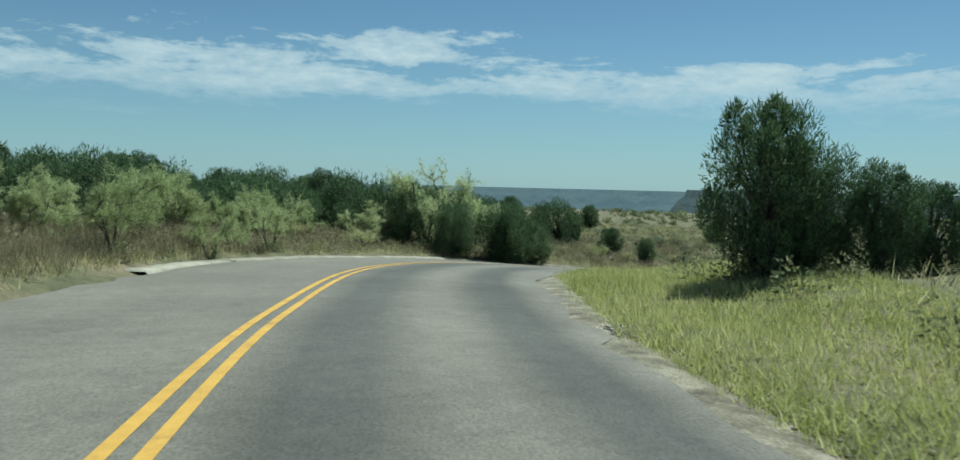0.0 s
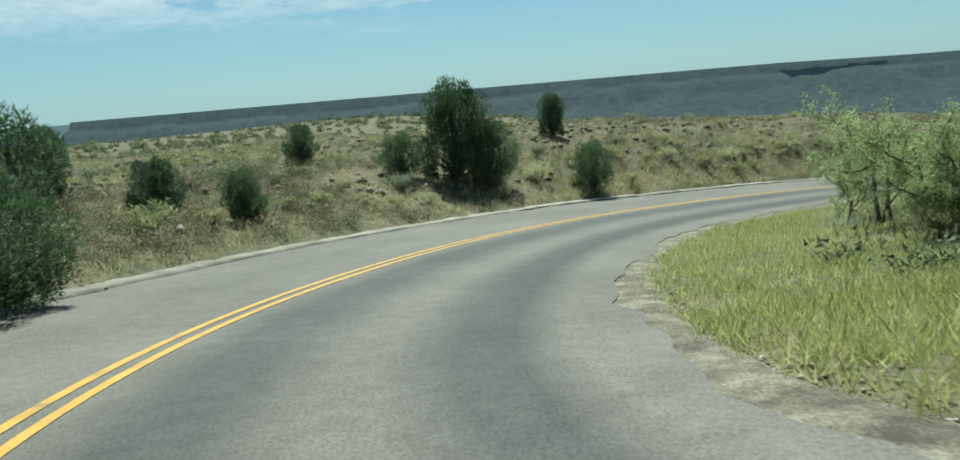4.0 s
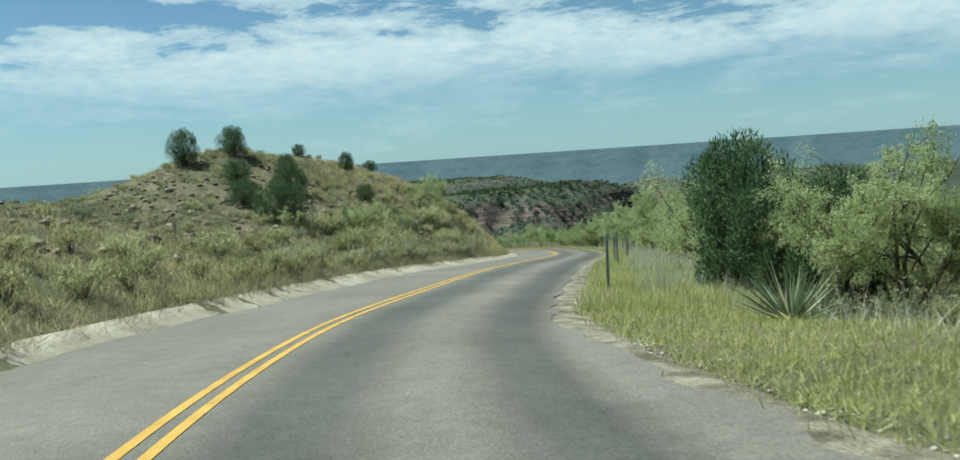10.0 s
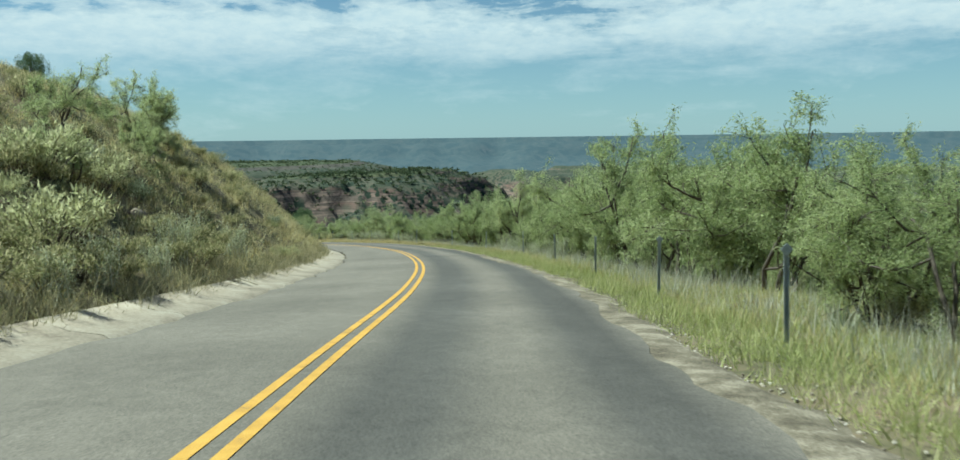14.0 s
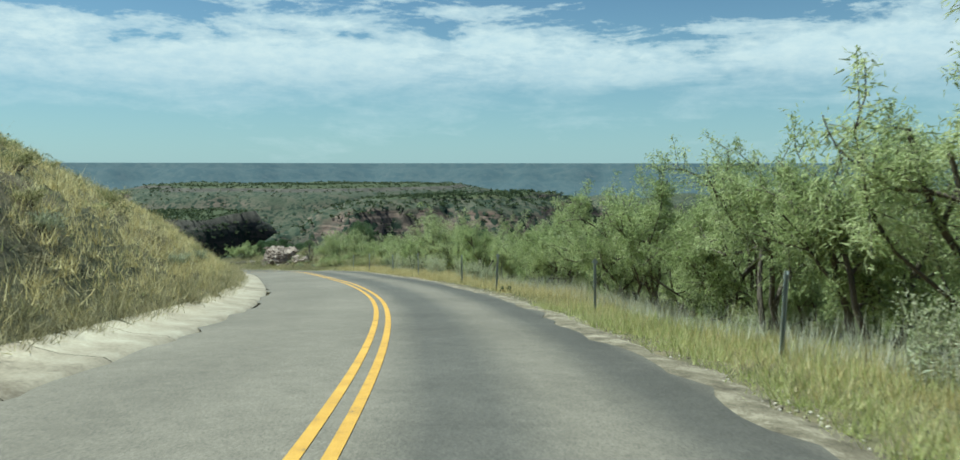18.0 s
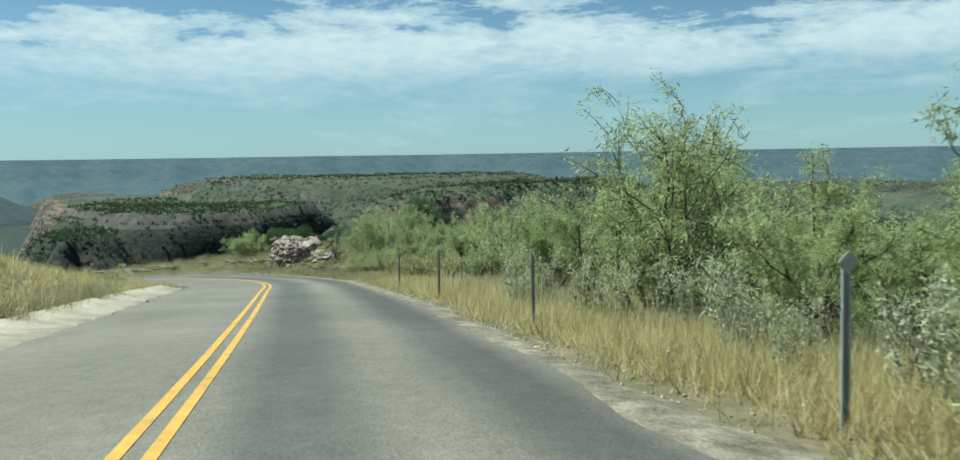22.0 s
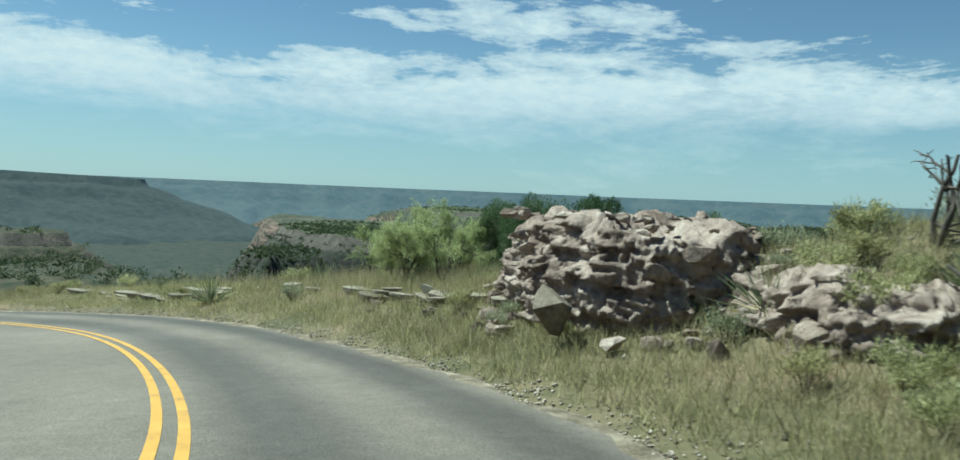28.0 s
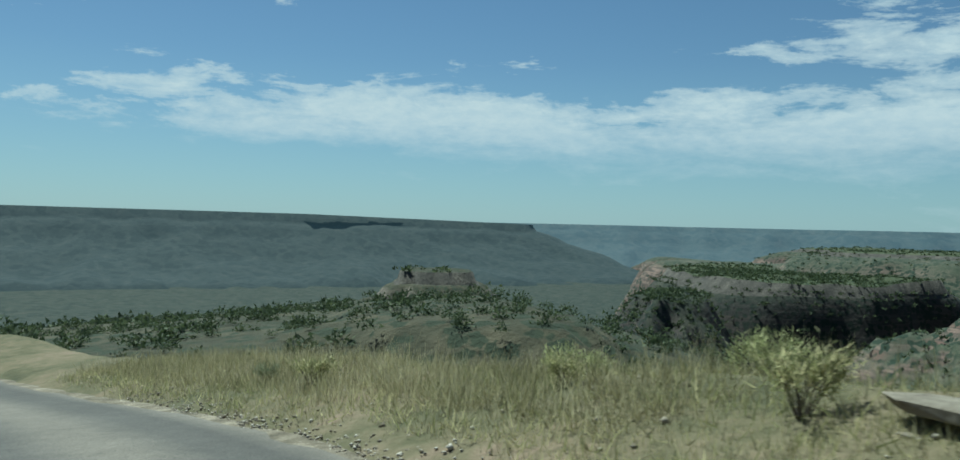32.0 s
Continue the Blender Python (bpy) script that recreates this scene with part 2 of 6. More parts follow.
M_GRASS_GOLD = surface("golden_grass", ((0.38, 0.31, 0.125), (0.58, 0.475, 0.22), (0.70, 0.61, 0.35)), 0.4, 0.75, island=0.5, translucent=0.5)
M_GRASS_DULL = surface("dull_grass", ((0.19, 0.195, 0.08), (0.33, 0.315, 0.145), (0.50, 0.445, 0.245)), 0.3, 0.8, island=0.6, translucent=0.55)
M_GRASS_TAN = surface("tan_grass", ((0.20, 0.178, 0.09), (0.315, 0.28, 0.152), (0.45, 0.40, 0.25)), 0.3, 0.8, island=0.5, translucent=0.45)
M_SEED = surface("seed_plume", ((0.34, 0.36, 0.19), (0.49, 0.49, 0.30), (0.64, 0.62, 0.44)), 0.6, 0.8, island=0.5, translucent=0.4)
M_WHITE = surface("white_stone", ((0.42, 0.40, 0.36), (0.56, 0.54, 0.50), (0.66, 0.64, 0.60)), 2.0, 0.9, 0.4, 8.0)
M_MESQUITE = surface("mesquite_leaf", ((0.255, 0.30, 0.115), (0.39, 0.44, 0.185), (0.54, 0.56, 0.295)), 0.5, 0.6, island=0.6, rand=0.3, space="Object", translucent=0.6)
M_OLIVE = surface("olive_leaf", ((0.24, 0.25, 0.11), (0.38, 0.38, 0.18), (0.54, 0.515, 0.29)), 0.6, 0.7, island=0.5, rand=0.3, space="Object", translucent=0.6)
M_JUNIPER = surface("juniper_leaf", ((0.055, 0.09, 0.04), (0.10, 0.148, 0.064), (0.16, 0.21, 0.09)), 0.6, 0.75, island=0.5, rand=0.2, space="Object", translucent=0.3)
M_SAGE = surface("sage_leaf", ((0.16, 0.18, 0.09), (0.30, 0.32, 0.19), (0.48, 0.48, 0.33)), 0.8, 0.75, island=0.5, rand=0.3, space="Object", translucent=0.25)
M_BARK = surface("bark", ((0.05, 0.04, 0.032), (0.10, 0.08, 0.06), (0.17, 0.14, 0.11)), 4.0, 0.9, 0.6, 8.0, space="Object")
M_DEAD = surface("dead_wood", ((0.06, 0.05, 0.045), (0.15, 0.13, 0.11)), 4.0, 0.9, 0.5, 8.0, space="Object")
M_YUCCA = surface("yucca_leaf", ((0.12, 0.16, 0.075), (0.22, 0.25, 0.13), (0.38, 0.36, 0.22)), 0.8, 0.6, island=0.5, space="Object", translucent=0.2)
M_ROCK = surface("caprock", ((0.10, 0.074, 0.056), (0.22, 0.168, 0.13), (0.33, 0.262, 0.21), (0.45, 0.38, 0.315)), 1.6, 0.94, 1.0, 7.0, rand=0.25, bump_dist=0.06)
M_SLAB = surface("slab_stone", ((0.13, 0.105, 0.075), (0.24, 0.205, 0.155), (0.34, 0.30, 0.24)), 1.2, 0.92, 0.7, 9.0, rand=0.3, bump_dist=0.04)
M_STEEL = surface("galvanised_steel", ((0.30, 0.33, 0.33), (0.48, 0.51, 0.50)), 3.0, 0.5, 0.2, 8.0, metal=0.25, space="Object")


def canyon_material(name, brush, soil, cliff, dots):
    """Canyon sides: bare soil and cliff where it is steep, juniper dots over it."""
    m = surface(name, soil, 0.035, 0.97, 0.7, 8.0, bump_dist=1.5)
    N, L = m.node_tree.nodes, m.node_tree.links
    ramp = next(x for x in N if x.type == "VALTORGB")
    geo = N.new("ShaderNodeNewGeometry")
    sp = N.new("ShaderNodeSeparateXYZ")
    L.new(geo.outputs["Normal"], sp.inputs[0])
    steep = N.new("ShaderNodeMapRange")
    steep.inputs[1].default_value, steep.inputs[2].default_value = 0.86, 0.68
    L.new(sp.outputs[2], steep.inputs[0])
    lay = N.new("ShaderNodeVectorMath")
    lay.operation = "MULTIPLY"
    lay.inputs[1].default_value = (0.01, 0.01, 0.16)
    L.new(geo.outputs["Position"], lay.inputs[0])
    strata = N.new("ShaderNodeTexNoise")
    strata.inputs["Scale"].default_value, strata.inputs["Detail"].default_value = 1.0, 3.0
    L.new(lay.outputs[0], strata.inputs["Vector"])
    sr = N.new("ShaderNodeValToRGB")
    e = sr.color_ramp.elements
    while len(e) < len(cliff):
        e.new(0.5)
    for k, c in enumerate(cliff):
        e[k].position, e[k].color = 0.38 + 0.24 * k / (len(cliff) - 1), (*c, 1)
    L.new(strata.outputs[0], sr.inputs[0])
    mx = N.new("ShaderNodeMix")
    mx.data_type = "RGBA"
    L.new(steep.outputs[0], mx.inputs[0])
    L.new(ramp.outputs[0], mx.inputs[6])
    L.new(sr.outputs[0], mx.inputs[7])
    vor = N.new("ShaderNodeTexVoronoi")
    vor.inputs["Scale"].default_value = dots
    jit = N.new("ShaderNodeTexNoise")
    jit.inputs["Scale"].default_value, jit.inputs["Detail"].default_value = dots * 1.5, 2.0
    L.new(geo.outputs["Position"], jit.inputs["Vector"])
    shf = N.new("ShaderNodeVectorMath")
    shf.operation = "MULTIPLY_ADD"
    shf.inputs[1].default_value = (1.2 / dots, 1.2 / dots, 1.2 / dots)
    L.new(jit.outputs[1], shf.inputs[0])
    L.new(geo.outputs["Position"], shf.inputs[2])
    L.new(shf.outputs[0], vor.inputs["Vector"])
    vr = N.new("ShaderNodeValToRGB")
    vr.color_ramp.elements[0].position, vr.color_ramp.elements[1].position = 0.42, 0.50
    vr.color_ramp.elements[0].color, vr.color_ramp.elements[1].color = (1, 1, 1, 1), (0, 0, 0, 1)
    L.new(vor.outputs["Distance"], vr.inputs[0])
    pat = N.new("ShaderNodeTexNoise")
    pat.inputs["Scale"].default_value, pat.inputs["Detail"].default_value = 0.02, 3.0
    L.new(geo.outputs["Position"], pat.inputs["Vector"])
    pr = N.new("ShaderNodeMapRange")
    pr.inputs[1].default_value, pr.inputs[2].default_value = 0.36, 0.50
    L.new(pat.outputs[0], pr.inputs[0])
    ml = N.new("ShaderNodeMath")
    ml.operation = "MULTIPLY"
    L.new(vr.outputs[0], ml.inputs[0])
    L.new(pr.outputs[0], ml.inputs[1])
    m2 = N.new("ShaderNodeMix")
    m2.data_type = "RGBA"
    L.new(ml.outputs[0], m2.inputs[0])
    L.new(mx.outputs[2], m2.inputs[6])
    m2.inputs[7].default_value = (*brush, 1)
    L.new(m2.outputs[2], N["Principled BSDF"].inputs["Base Color"])
    return m


M_CANYON = canyon_material("canyon_country", (0.024, 0.036, 0.022), ((0.04, 0.05, 0.03), (0.062, 0.068, 0.043), (0.12, 0.098, 0.07)), ((0.14, 0.088, 0.068), (0.075, 0.06, 0.048), (0.22, 0.15, 0.118), (0.11, 0.083, 0.066)), 0.13)
# slope colours far darker than the top: the face's shade is painted in
M_MESA_SHADE = canyon_material("mesa_slope", (0.015, 0.022, 0.014), ((0.024, 0.03, 0.018), (0.036, 0.04, 0.025), (0.068, 0.06, 0.042)), ((0.036, 0.033, 0.027), (0.026, 0.025, 0.021), (0.056, 0.046, 0.037), (0.04, 0.033, 0.028)), 0.17)
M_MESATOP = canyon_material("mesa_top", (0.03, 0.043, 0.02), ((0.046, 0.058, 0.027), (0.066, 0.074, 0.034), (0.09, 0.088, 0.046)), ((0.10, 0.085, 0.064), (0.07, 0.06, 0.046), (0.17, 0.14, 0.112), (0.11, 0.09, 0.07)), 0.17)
M_RED = canyon_material("red_beds", (0.04, 0.052, 0.03), ((0.15, 0.11, 0.078), (0.22, 0.14, 0.10), (0.29, 0.19, 0.145)), ((0.23, 0.138, 0.10), (0.14, 0.095, 0.073), (0.35, 0.26, 0.20), (0.19, 0.125, 0.095)), 0.2)
M_HILL = surface("hill_earth", ((0.075, 0.078, 0.036), (0.15, 0.132, 0.066), (0.25, 0.20, 0.115)), 0.06, 0.95, 0.5, 10.0, bump_dist=0.2)
# cap band darkened with the slope, to carry the cliff's shade
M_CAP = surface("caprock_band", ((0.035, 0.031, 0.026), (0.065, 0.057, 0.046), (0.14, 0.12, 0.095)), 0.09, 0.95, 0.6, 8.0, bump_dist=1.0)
M_SLOPE = canyon_material("brush_slope", (0.03, 0.038, 0.02), ((0.032, 0.033, 0.018), (0.054, 0.05, 0.028), (0.10, 0.084, 0.05)), ((0.065, 0.053, 0.04), (0.12, 0.098, 0.076), (0.17, 0.138, 0.108)), 0.45)
M_KERB = surface("kerb_concrete", ((0.165, 0.138, 0.10), (0.27, 0.233, 0.176), (0.37, 0.327, 0.256)), 1.5, 0.92, 0.8, 12.0, rand=0.2, bump_dist=0.03)
M_WALL_HAZE = canyon_material("canyon_wall_rock", (0.010, 0.016, 0.013), ((0.011, 0.017, 0.014), (0.020, 0.026, 0.021), (0.040, 0.041, 0.032)), ((0.020, 0.023, 0.02), (0.014, 0.018, 0.016), (0.03, 0.03, 0.026), (0.018, 0.021, 0.018)), 0.025)
# the wall's blue haze is a weak glow added to the rock
wall_b = M_WALL_HAZE.node_tree.nodes["Principled BSDF"]
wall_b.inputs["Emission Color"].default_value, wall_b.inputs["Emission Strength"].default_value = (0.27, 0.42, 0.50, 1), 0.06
M_BRUSH = surface("brush_leaf", ((0.10, 0.118, 0.052), (0.17, 0.185, 0.085), (0.27, 0.265, 0.135)), 0.3, 0.75, island=0.5, translucent=0.45)
M_CAPROCK = surface("layered_caprock", ((0.08, 0.06, 0.046), (0.20, 0.15, 0.12), (0.33, 0.262, 0.215), (0.47, 0.40, 0.335)), 1.3, 0.95, 1.0, 6.0, bump_dist=0.05)
M_SCRUB = surface("dry_scrub", ((0.13, 0.113, 0.064), (0.24, 0.205, 0.12), (0.37, 0.315, 0.195)), 0.3, 0.8, island=0.5, translucent=0.4)
M_FAR_HAZE = canyon_material("far_plateau", (0.020, 0.029, 0.028), ((0.020, 0.029, 0.027), (0.032, 0.04, 0.036), (0.058, 0.056, 0.048)), ((0.075, 0.06, 0.053), (0.036, 0.034, 0.033), (0.15, 0.122, 0.105), (0.055, 0.048, 0.043)), 0.014)
# bluish distance haze over the rim, painted in as emission
far_b = M_FAR_HAZE.node_tree.nodes["Principled BSDF"]
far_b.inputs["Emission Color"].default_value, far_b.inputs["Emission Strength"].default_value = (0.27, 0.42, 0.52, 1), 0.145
M_BANKSTONE = surface("bank_stone", ((0.10, 0.07, 0.05), (0.19, 0.14, 0.105), (0.30, 0.235, 0.18)), 2.0, 0.93, 0.4, 6.0, island=0.4)
M_VALLEY = canyon_material("valley_floor", (0.018, 0.027, 0.02), ((0.025, 0.034, 0.025), (0.036, 0.044, 0.032), (0.062, 0.058, 0.045)), ((0.08, 0.062, 0.052), (0.05, 0.043, 0.038), (0.10, 0.08, 0.068)), 0.05)
M_DARKBRUSH = surface("dark_brush_leaf", ((0.042, 0.058, 0.027), (0.075, 0.098, 0.045), (0.125, 0.145, 0.07)), 0.2, 0.75, island=0.5, translucent=0.3)

LINE = (
    (0.52, -42.99, 5.12), (-1.56, -23.1, 4.62), (-3.63, -3.23, 4.12), (-4.72, 8.23, 3.77), (-4.38, 19.71, 3.31), (-0.52, 30.49, 2.42),
    (7.89, 38.14, 1.18), (18.38, 42.88, 0), (29.72, 44.64, -1.03), (41.22, 44.41, -2.05), (52.14, 41.4, -3.06), (62.53, 36.12, -4.11),
    (72.52, 30.7, -5.22), (82.52, 24.94, -6.47), (92.45, 19.13, -7.7), (102.62, 13.82, -8.92), (113.13, 9.11, -10.13), (123.87, 5.06, -11.3),
    (134.96, 1.78, -12.5), (146, -0.39, -13.61), (157.6, -1.98, -14.82), (168.95, -3.37, -16), (180.55, -4.62, -17.3), (191.82, -5.68, -18.66),
    (203.45, -5.81, -20.07), (214.73, -4.26, -21.35), (225.43, 0.16, -22.44), (234.22, 7.36, -23.63), (241.64, 16.21, -24.95), (247.29, 26.09, -26.41),
    (251.61, 36.83, -27.04), (254.63, 47.92, -27.62),
)


# ---- the road's line: stations along the yellow line ----
def spline_line(c, sub=24):
    c = np.array(c, float)
    e = np.vstack([2 * c[0] - c[1], c, 2 * c[-1] - c[-2]])
    n = len(c) - 1
    u = (np.arange(sub) / sub)[None, :, None]
    a, b, d, f = (e[i:i + n][:, None] for i in range(4))
    r = 0.5 * (2 * b + (d - a) * u + (2 * a - 5 * b + 4 * d - f) * u ** 2 + (3 * b - a - 3 * d + f) * u ** 3)
    return np.vstack([r.reshape(-1, 3), c[-1:]])


RD = spline_line(LINE)
RS = np.r_[0, np.cumsum(np.linalg.norm(np.diff(RD[:, :2], axis=0), axis=1))]
ST = np.arange(0, RS[-1], 0.5)
RP = np.stack([np.interp(ST, RS, RD[:, i]) for i in range(3)], -1)
RP[:, 2] = np.convolve(np.pad(RP[:, 2], 12, mode="edge"), np.ones(25) / 25, "valid")
RT = np.gradient(RP[:, :2], axis=0)
RT /= np.linalg.norm(RT, axis=1)[:, None]
RN = np.stack([RT[:, 1], -RT[:, 0]], -1)
LEN = ST[-1]


def wleft(s):
    return np.interp(s, (0, 45, 60, 124, 138, 262, 280, 360), (3.7, 3.7, 4.2, 4.2, 3.45, 3.45, 4.0, 4.0))


def wright(s):
    return np.interp(s, (0, 45, 62, 122, 134, 180, 195, 250, 400), (3.7, 3.7, 4.55, 4.55, 3.85, 3.8, 3.4, 3.75, 3.8))


def place(s, lat):
    """Plan place at station s, lat metres to the right of the yellow line."""
    p = np.array([np.interp(s, ST, RP[:, 0]), np.interp(s, ST, RP[:, 1])])
    i = int(np.clip(round(s * 2), 0, len(ST) - 1))
    return p + RN[i] * lat


def gutter_w(s):
    """Width of the concrete gutter along the hill."""
    return np.interp(s, (128, 146, 178, 205, 268, 275), (0.55, 0.95, 1.1, 1.25, 1.25, 1.1))


LEFT_S = (0, 60, 75, 90, 100, 115, 126, 140, 150, 165, 179, 190, 202, 215, 230, 250, 268, 285, 300)
LEFT_H = ((0.8, 1.0, 1.3, 1.5), (0.8, 1.0, 1.3, 1.5), (0.5, 0.9, 1.5, 1.6), (0.8, 1.5, 2.0, 1.6), (1.1, 2.2, 2.6, 1.4), (2.0, 3.7, 3.3, 1.0), (2.1, 3.6, 3.2, 1.0), (1.5, 3.0, 3.2, 1.0), (1.1, 2.5, 3.6, 2.0), (1.2, 3.0, 5.2, 1.0), (2.4, 5.2, 9.8, 1.5), (3.2, 7.2, 10.2, 2.0),
          (3.6, 8.0, 10.4, 3.0), (3.5, 7.4, 9.6, 6.0), (3.1, 6.6, 8.8, 5.0), (2.5, 5.4, 7.0, 4.0), (1.6, 3.2, 3.6, 1.0), (0.3, 0.5, 0.4, -1.0), (0.0, 0.0, -1.0, -4.0))
RIGHT_S = (0, 60, 85, 120, 140, 160, 200, 240, 265, 285, 297, 311, 319, 326, 333, 347)
RIGHT_H = ((0.1, 0.6, 1.0, 1.0), (0.1, 0.6, 1.0, 1.0), (0.0, 0.1, 0.0, -1.0), (-0.1, -0.3, -1.0, -4.0), (-0.15, -0.6, -2.0, -6.0), (-0.2, -0.9, -3.0, -7.0), (-0.25, -1.2, -4.0, -9.0),
           (-0.25, -1.2, -4.0, -9.0), (-0.1, -0.3, -2.0, -8.0), (0.1, 0.6, 0.3, -4.0), (0.15, 1.1, 1.7, -2.0), (0.85, 1.1, 1.2, -5.0), (0.72, 0.8, -2.5, -14.0), (0.72, 0.2, -5.0, -16.0), (0.66, -0.6, -7.0, -18.0), (0.45, -1.6, -8.0, -18.0))


def side_height(s, lat):
    """Height over the road at station s and lat, before roughness."""
    out = np.zeros_like(lat)
    for stations, table, cols, side in ((LEFT_S, LEFT_H, (8, 14, 25, 45), -1), (RIGHT_S, RIGHT_H, (7, 12, 22, 45), 1)):
        t = np.array(table)
        h = np.stack([np.interp(s, stations, t[:, i]) for i in range(4)], -1)
        edge = (wleft(s) + np.where((s > 128) & (s < 286), gutter_w(s) + 0.25, 0.6)) if side < 0 else wright(s)
        a = np.abs(lat)
        xs = np.stack([edge, *(np.full_like(s, c) for c in cols)], -1)
        hs = np.concatenate([(np.where((s > 127) & (s < 287), 0.24, 0.10) if side < 0 else np.full_like(s, -0.02))[..., None], h], -1)
        v = hs[..., 0].copy()
        for i in range(4):
            u = np.clip((a - xs[..., i]) / (xs[..., i + 1] - xs[..., i]), 0, 1)
            v += (hs[..., i + 1] - hs[..., i]) * u
        out = np.where(np.sign(lat) == side, v, out)
    return out


def lattice(x, y, scale, seed):
    """Smooth value noise, -1 to 1, on arrays."""
    x, y = x / scale + seed * 17.3, y / scale + seed * 31.7
    i, j = np.floor(x).astype(np.int64), np.floor(y).astype(np.int64)
    fx, fy = x - i, y - j
    fx, fy = fx * fx * (3 - 2 * fx), fy * fy * (3 - 2 * fy)

    def h(a, b):
        v = np.sin(a * 127.1 + b * 311.7 + seed * 74.7) * 43758.5453
        return (v - np.floor(v)) * 2 - 1

    return (h(i, j) * (1 - fx) + h(i + 1, j) * fx) * (1 - fy) + (h(i, j + 1) * (1 - fx) + h(i + 1, j + 1) * fx) * fy


def smooth(a, b, v):
    u = np.clip((v - a) / (b - a), 0, 1)
    return u * u * (3 - 2 * u)


def nearest(x, y):
    """Station and signed distance of the nearest point of the line, on flat arrays."""
    s, lat = np.empty_like(x), np.empty_like(x)
    coarse = RP[::4]
    for k in range(0, len(x), 20000):
        px, py = x[k:k + 20000], y[k:k + 20000]
        i = ((px[:, None] - coarse[None, :, 0]) ** 2 + (py[:, None] - coarse[None, :, 1]) ** 2).argmin(1) * 4
        w = np.clip(i[:, None] + np.arange(-4, 5)[None], 0, len(RP) - 1)
        d2 = (px[:, None] - RP[w, 0]) ** 2 + (py[:, None] - RP[w, 1]) ** 2
        i = w[np.arange(len(px)), d2.argmin(1)]
        dx, dy = px - RP[i, 0], py - RP[i, 1]
        along = dx * RT[i, 0] + dy * RT[i, 1]
        s[k:k + 20000] = ST[i] + along
        side = dx * RN[i, 0] + dy * RN[i, 1]
        lat[k:k + 20000] = np.sign(side) * np.sqrt(dx * dx + dy * dy - np.clip(along, -0.6, 0.6) ** 2 * 0)
    return s, lat


def axis(lo, hi, step, reach, grow=1.16):
    mid = list(np.arange(lo, hi + step / 2, step))
    d, a, b = step, [lo], [hi]
    while b[-1] < reach:
        d = min(d * grow, 140)
        b.append(b[-1] + d)
    d = step
    while a[-1] > -reach:
        d = min(d * grow, 140)
        a.append(a[-1] - d)
    return np.array(a[:0:-1] + mid + b[1:])


def regional(x, y):
    """The canyon country beyond the road's own hillsides."""
    r = np.hypot(x - 120, y - 10)
    north = smooth(-60, 260, y - 0.15 * x) * (1 - smooth(150, 500, x))
    floor = -35 - 165 * smooth(60, 1200, r) + 9 * lattice(x, y, 260, 2) + 4 * lattice(x, y, 80, 3)
    plateau = 2.0 - 0.004 * r + 2 * lattice(x, y, 150, 5)
    fall = smooth(330, 900, r)
    plateau = plateau * (1 - fall) + (-140) * fall
    return floor * (1 - north) + plateau * north


GX, GY = axis(-45, 300, 0.8, 4700), axis(-50, 90, 0.8, 4700)
gx, gy = np.meshgrid(GX, GY)
fx_, fy_ = gx.ravel(), gy.ravel()
gs, glat = nearest(fx_, fy_)
gd = np.abs(glat)
zr = np.interp(gs, ST, RP[:, 2])
gz = zr + side_height(gs, glat)
far_w = smooth(42, 190, gd)
gz = gz * (1 - far_w) + regional(fx_, fy_) * far_w
# soften the seams between stretches of hillside
soft_z = gz.reshape(gx.shape)
for _ in range(14):
    p = np.pad(soft_z, 1, mode="edge")
    soft_z = (p[:-2, 1:-1] + p[2:, 1:-1] + p[1:-1, :-2] + p[1:-1, 2:] + 2 * p[1:-1, 1:-1]) / 6
blend = smooth(7, 14, gd)
gz = gz * (1 - blend) + soft_z.ravel() * blend
rough_w = smooth(0.5, 5, gd - np.where(glat < 0, wleft(gs) + 1.6, wright(gs) + 0.4))
gz += rough_w * (0.16 * lattice(fx_, fy_, 2.6, 7) + 0.09 * lattice(fx_, fy_, 1.2, 8) + 0.28 * lattice(fx_, fy_, 7.0, 9))
gz += rough_w * smooth(80, 110, gs) * (1 - smooth(170, 210, gs)) * (glat < 0) * 0.22 * np.abs(lattice(fx_, fy_, 1.7, 11))
gz += rough_w * smooth(172, 184, gs) * (1 - smooth(266, 280, gs)) * smooth(-5.5, -8.5, glat) * (0.45 * lattice(fx_, fy_, 4.2, 12) + 0.22 * np.abs(lattice(fx_, fy_, 1.8, 13)))
mound = 1.25 * np.exp(-((fx_ - 216.6) ** 2 + (fy_ + 13.0) ** 2) / 18.0) * smooth(6.5, 9.0, glat)
gz += mound
ditch = np.where((gs > 127) & (gs < 287), gutter_w(gs) - 0.1, 0.5)
on_road = (glat > -wleft(gs) - ditch) & (glat < wright(gs) + 0.5)
gz = np.where(on_road, zr - 0.12, gz)
GZ = gz.reshape(gx.shape)


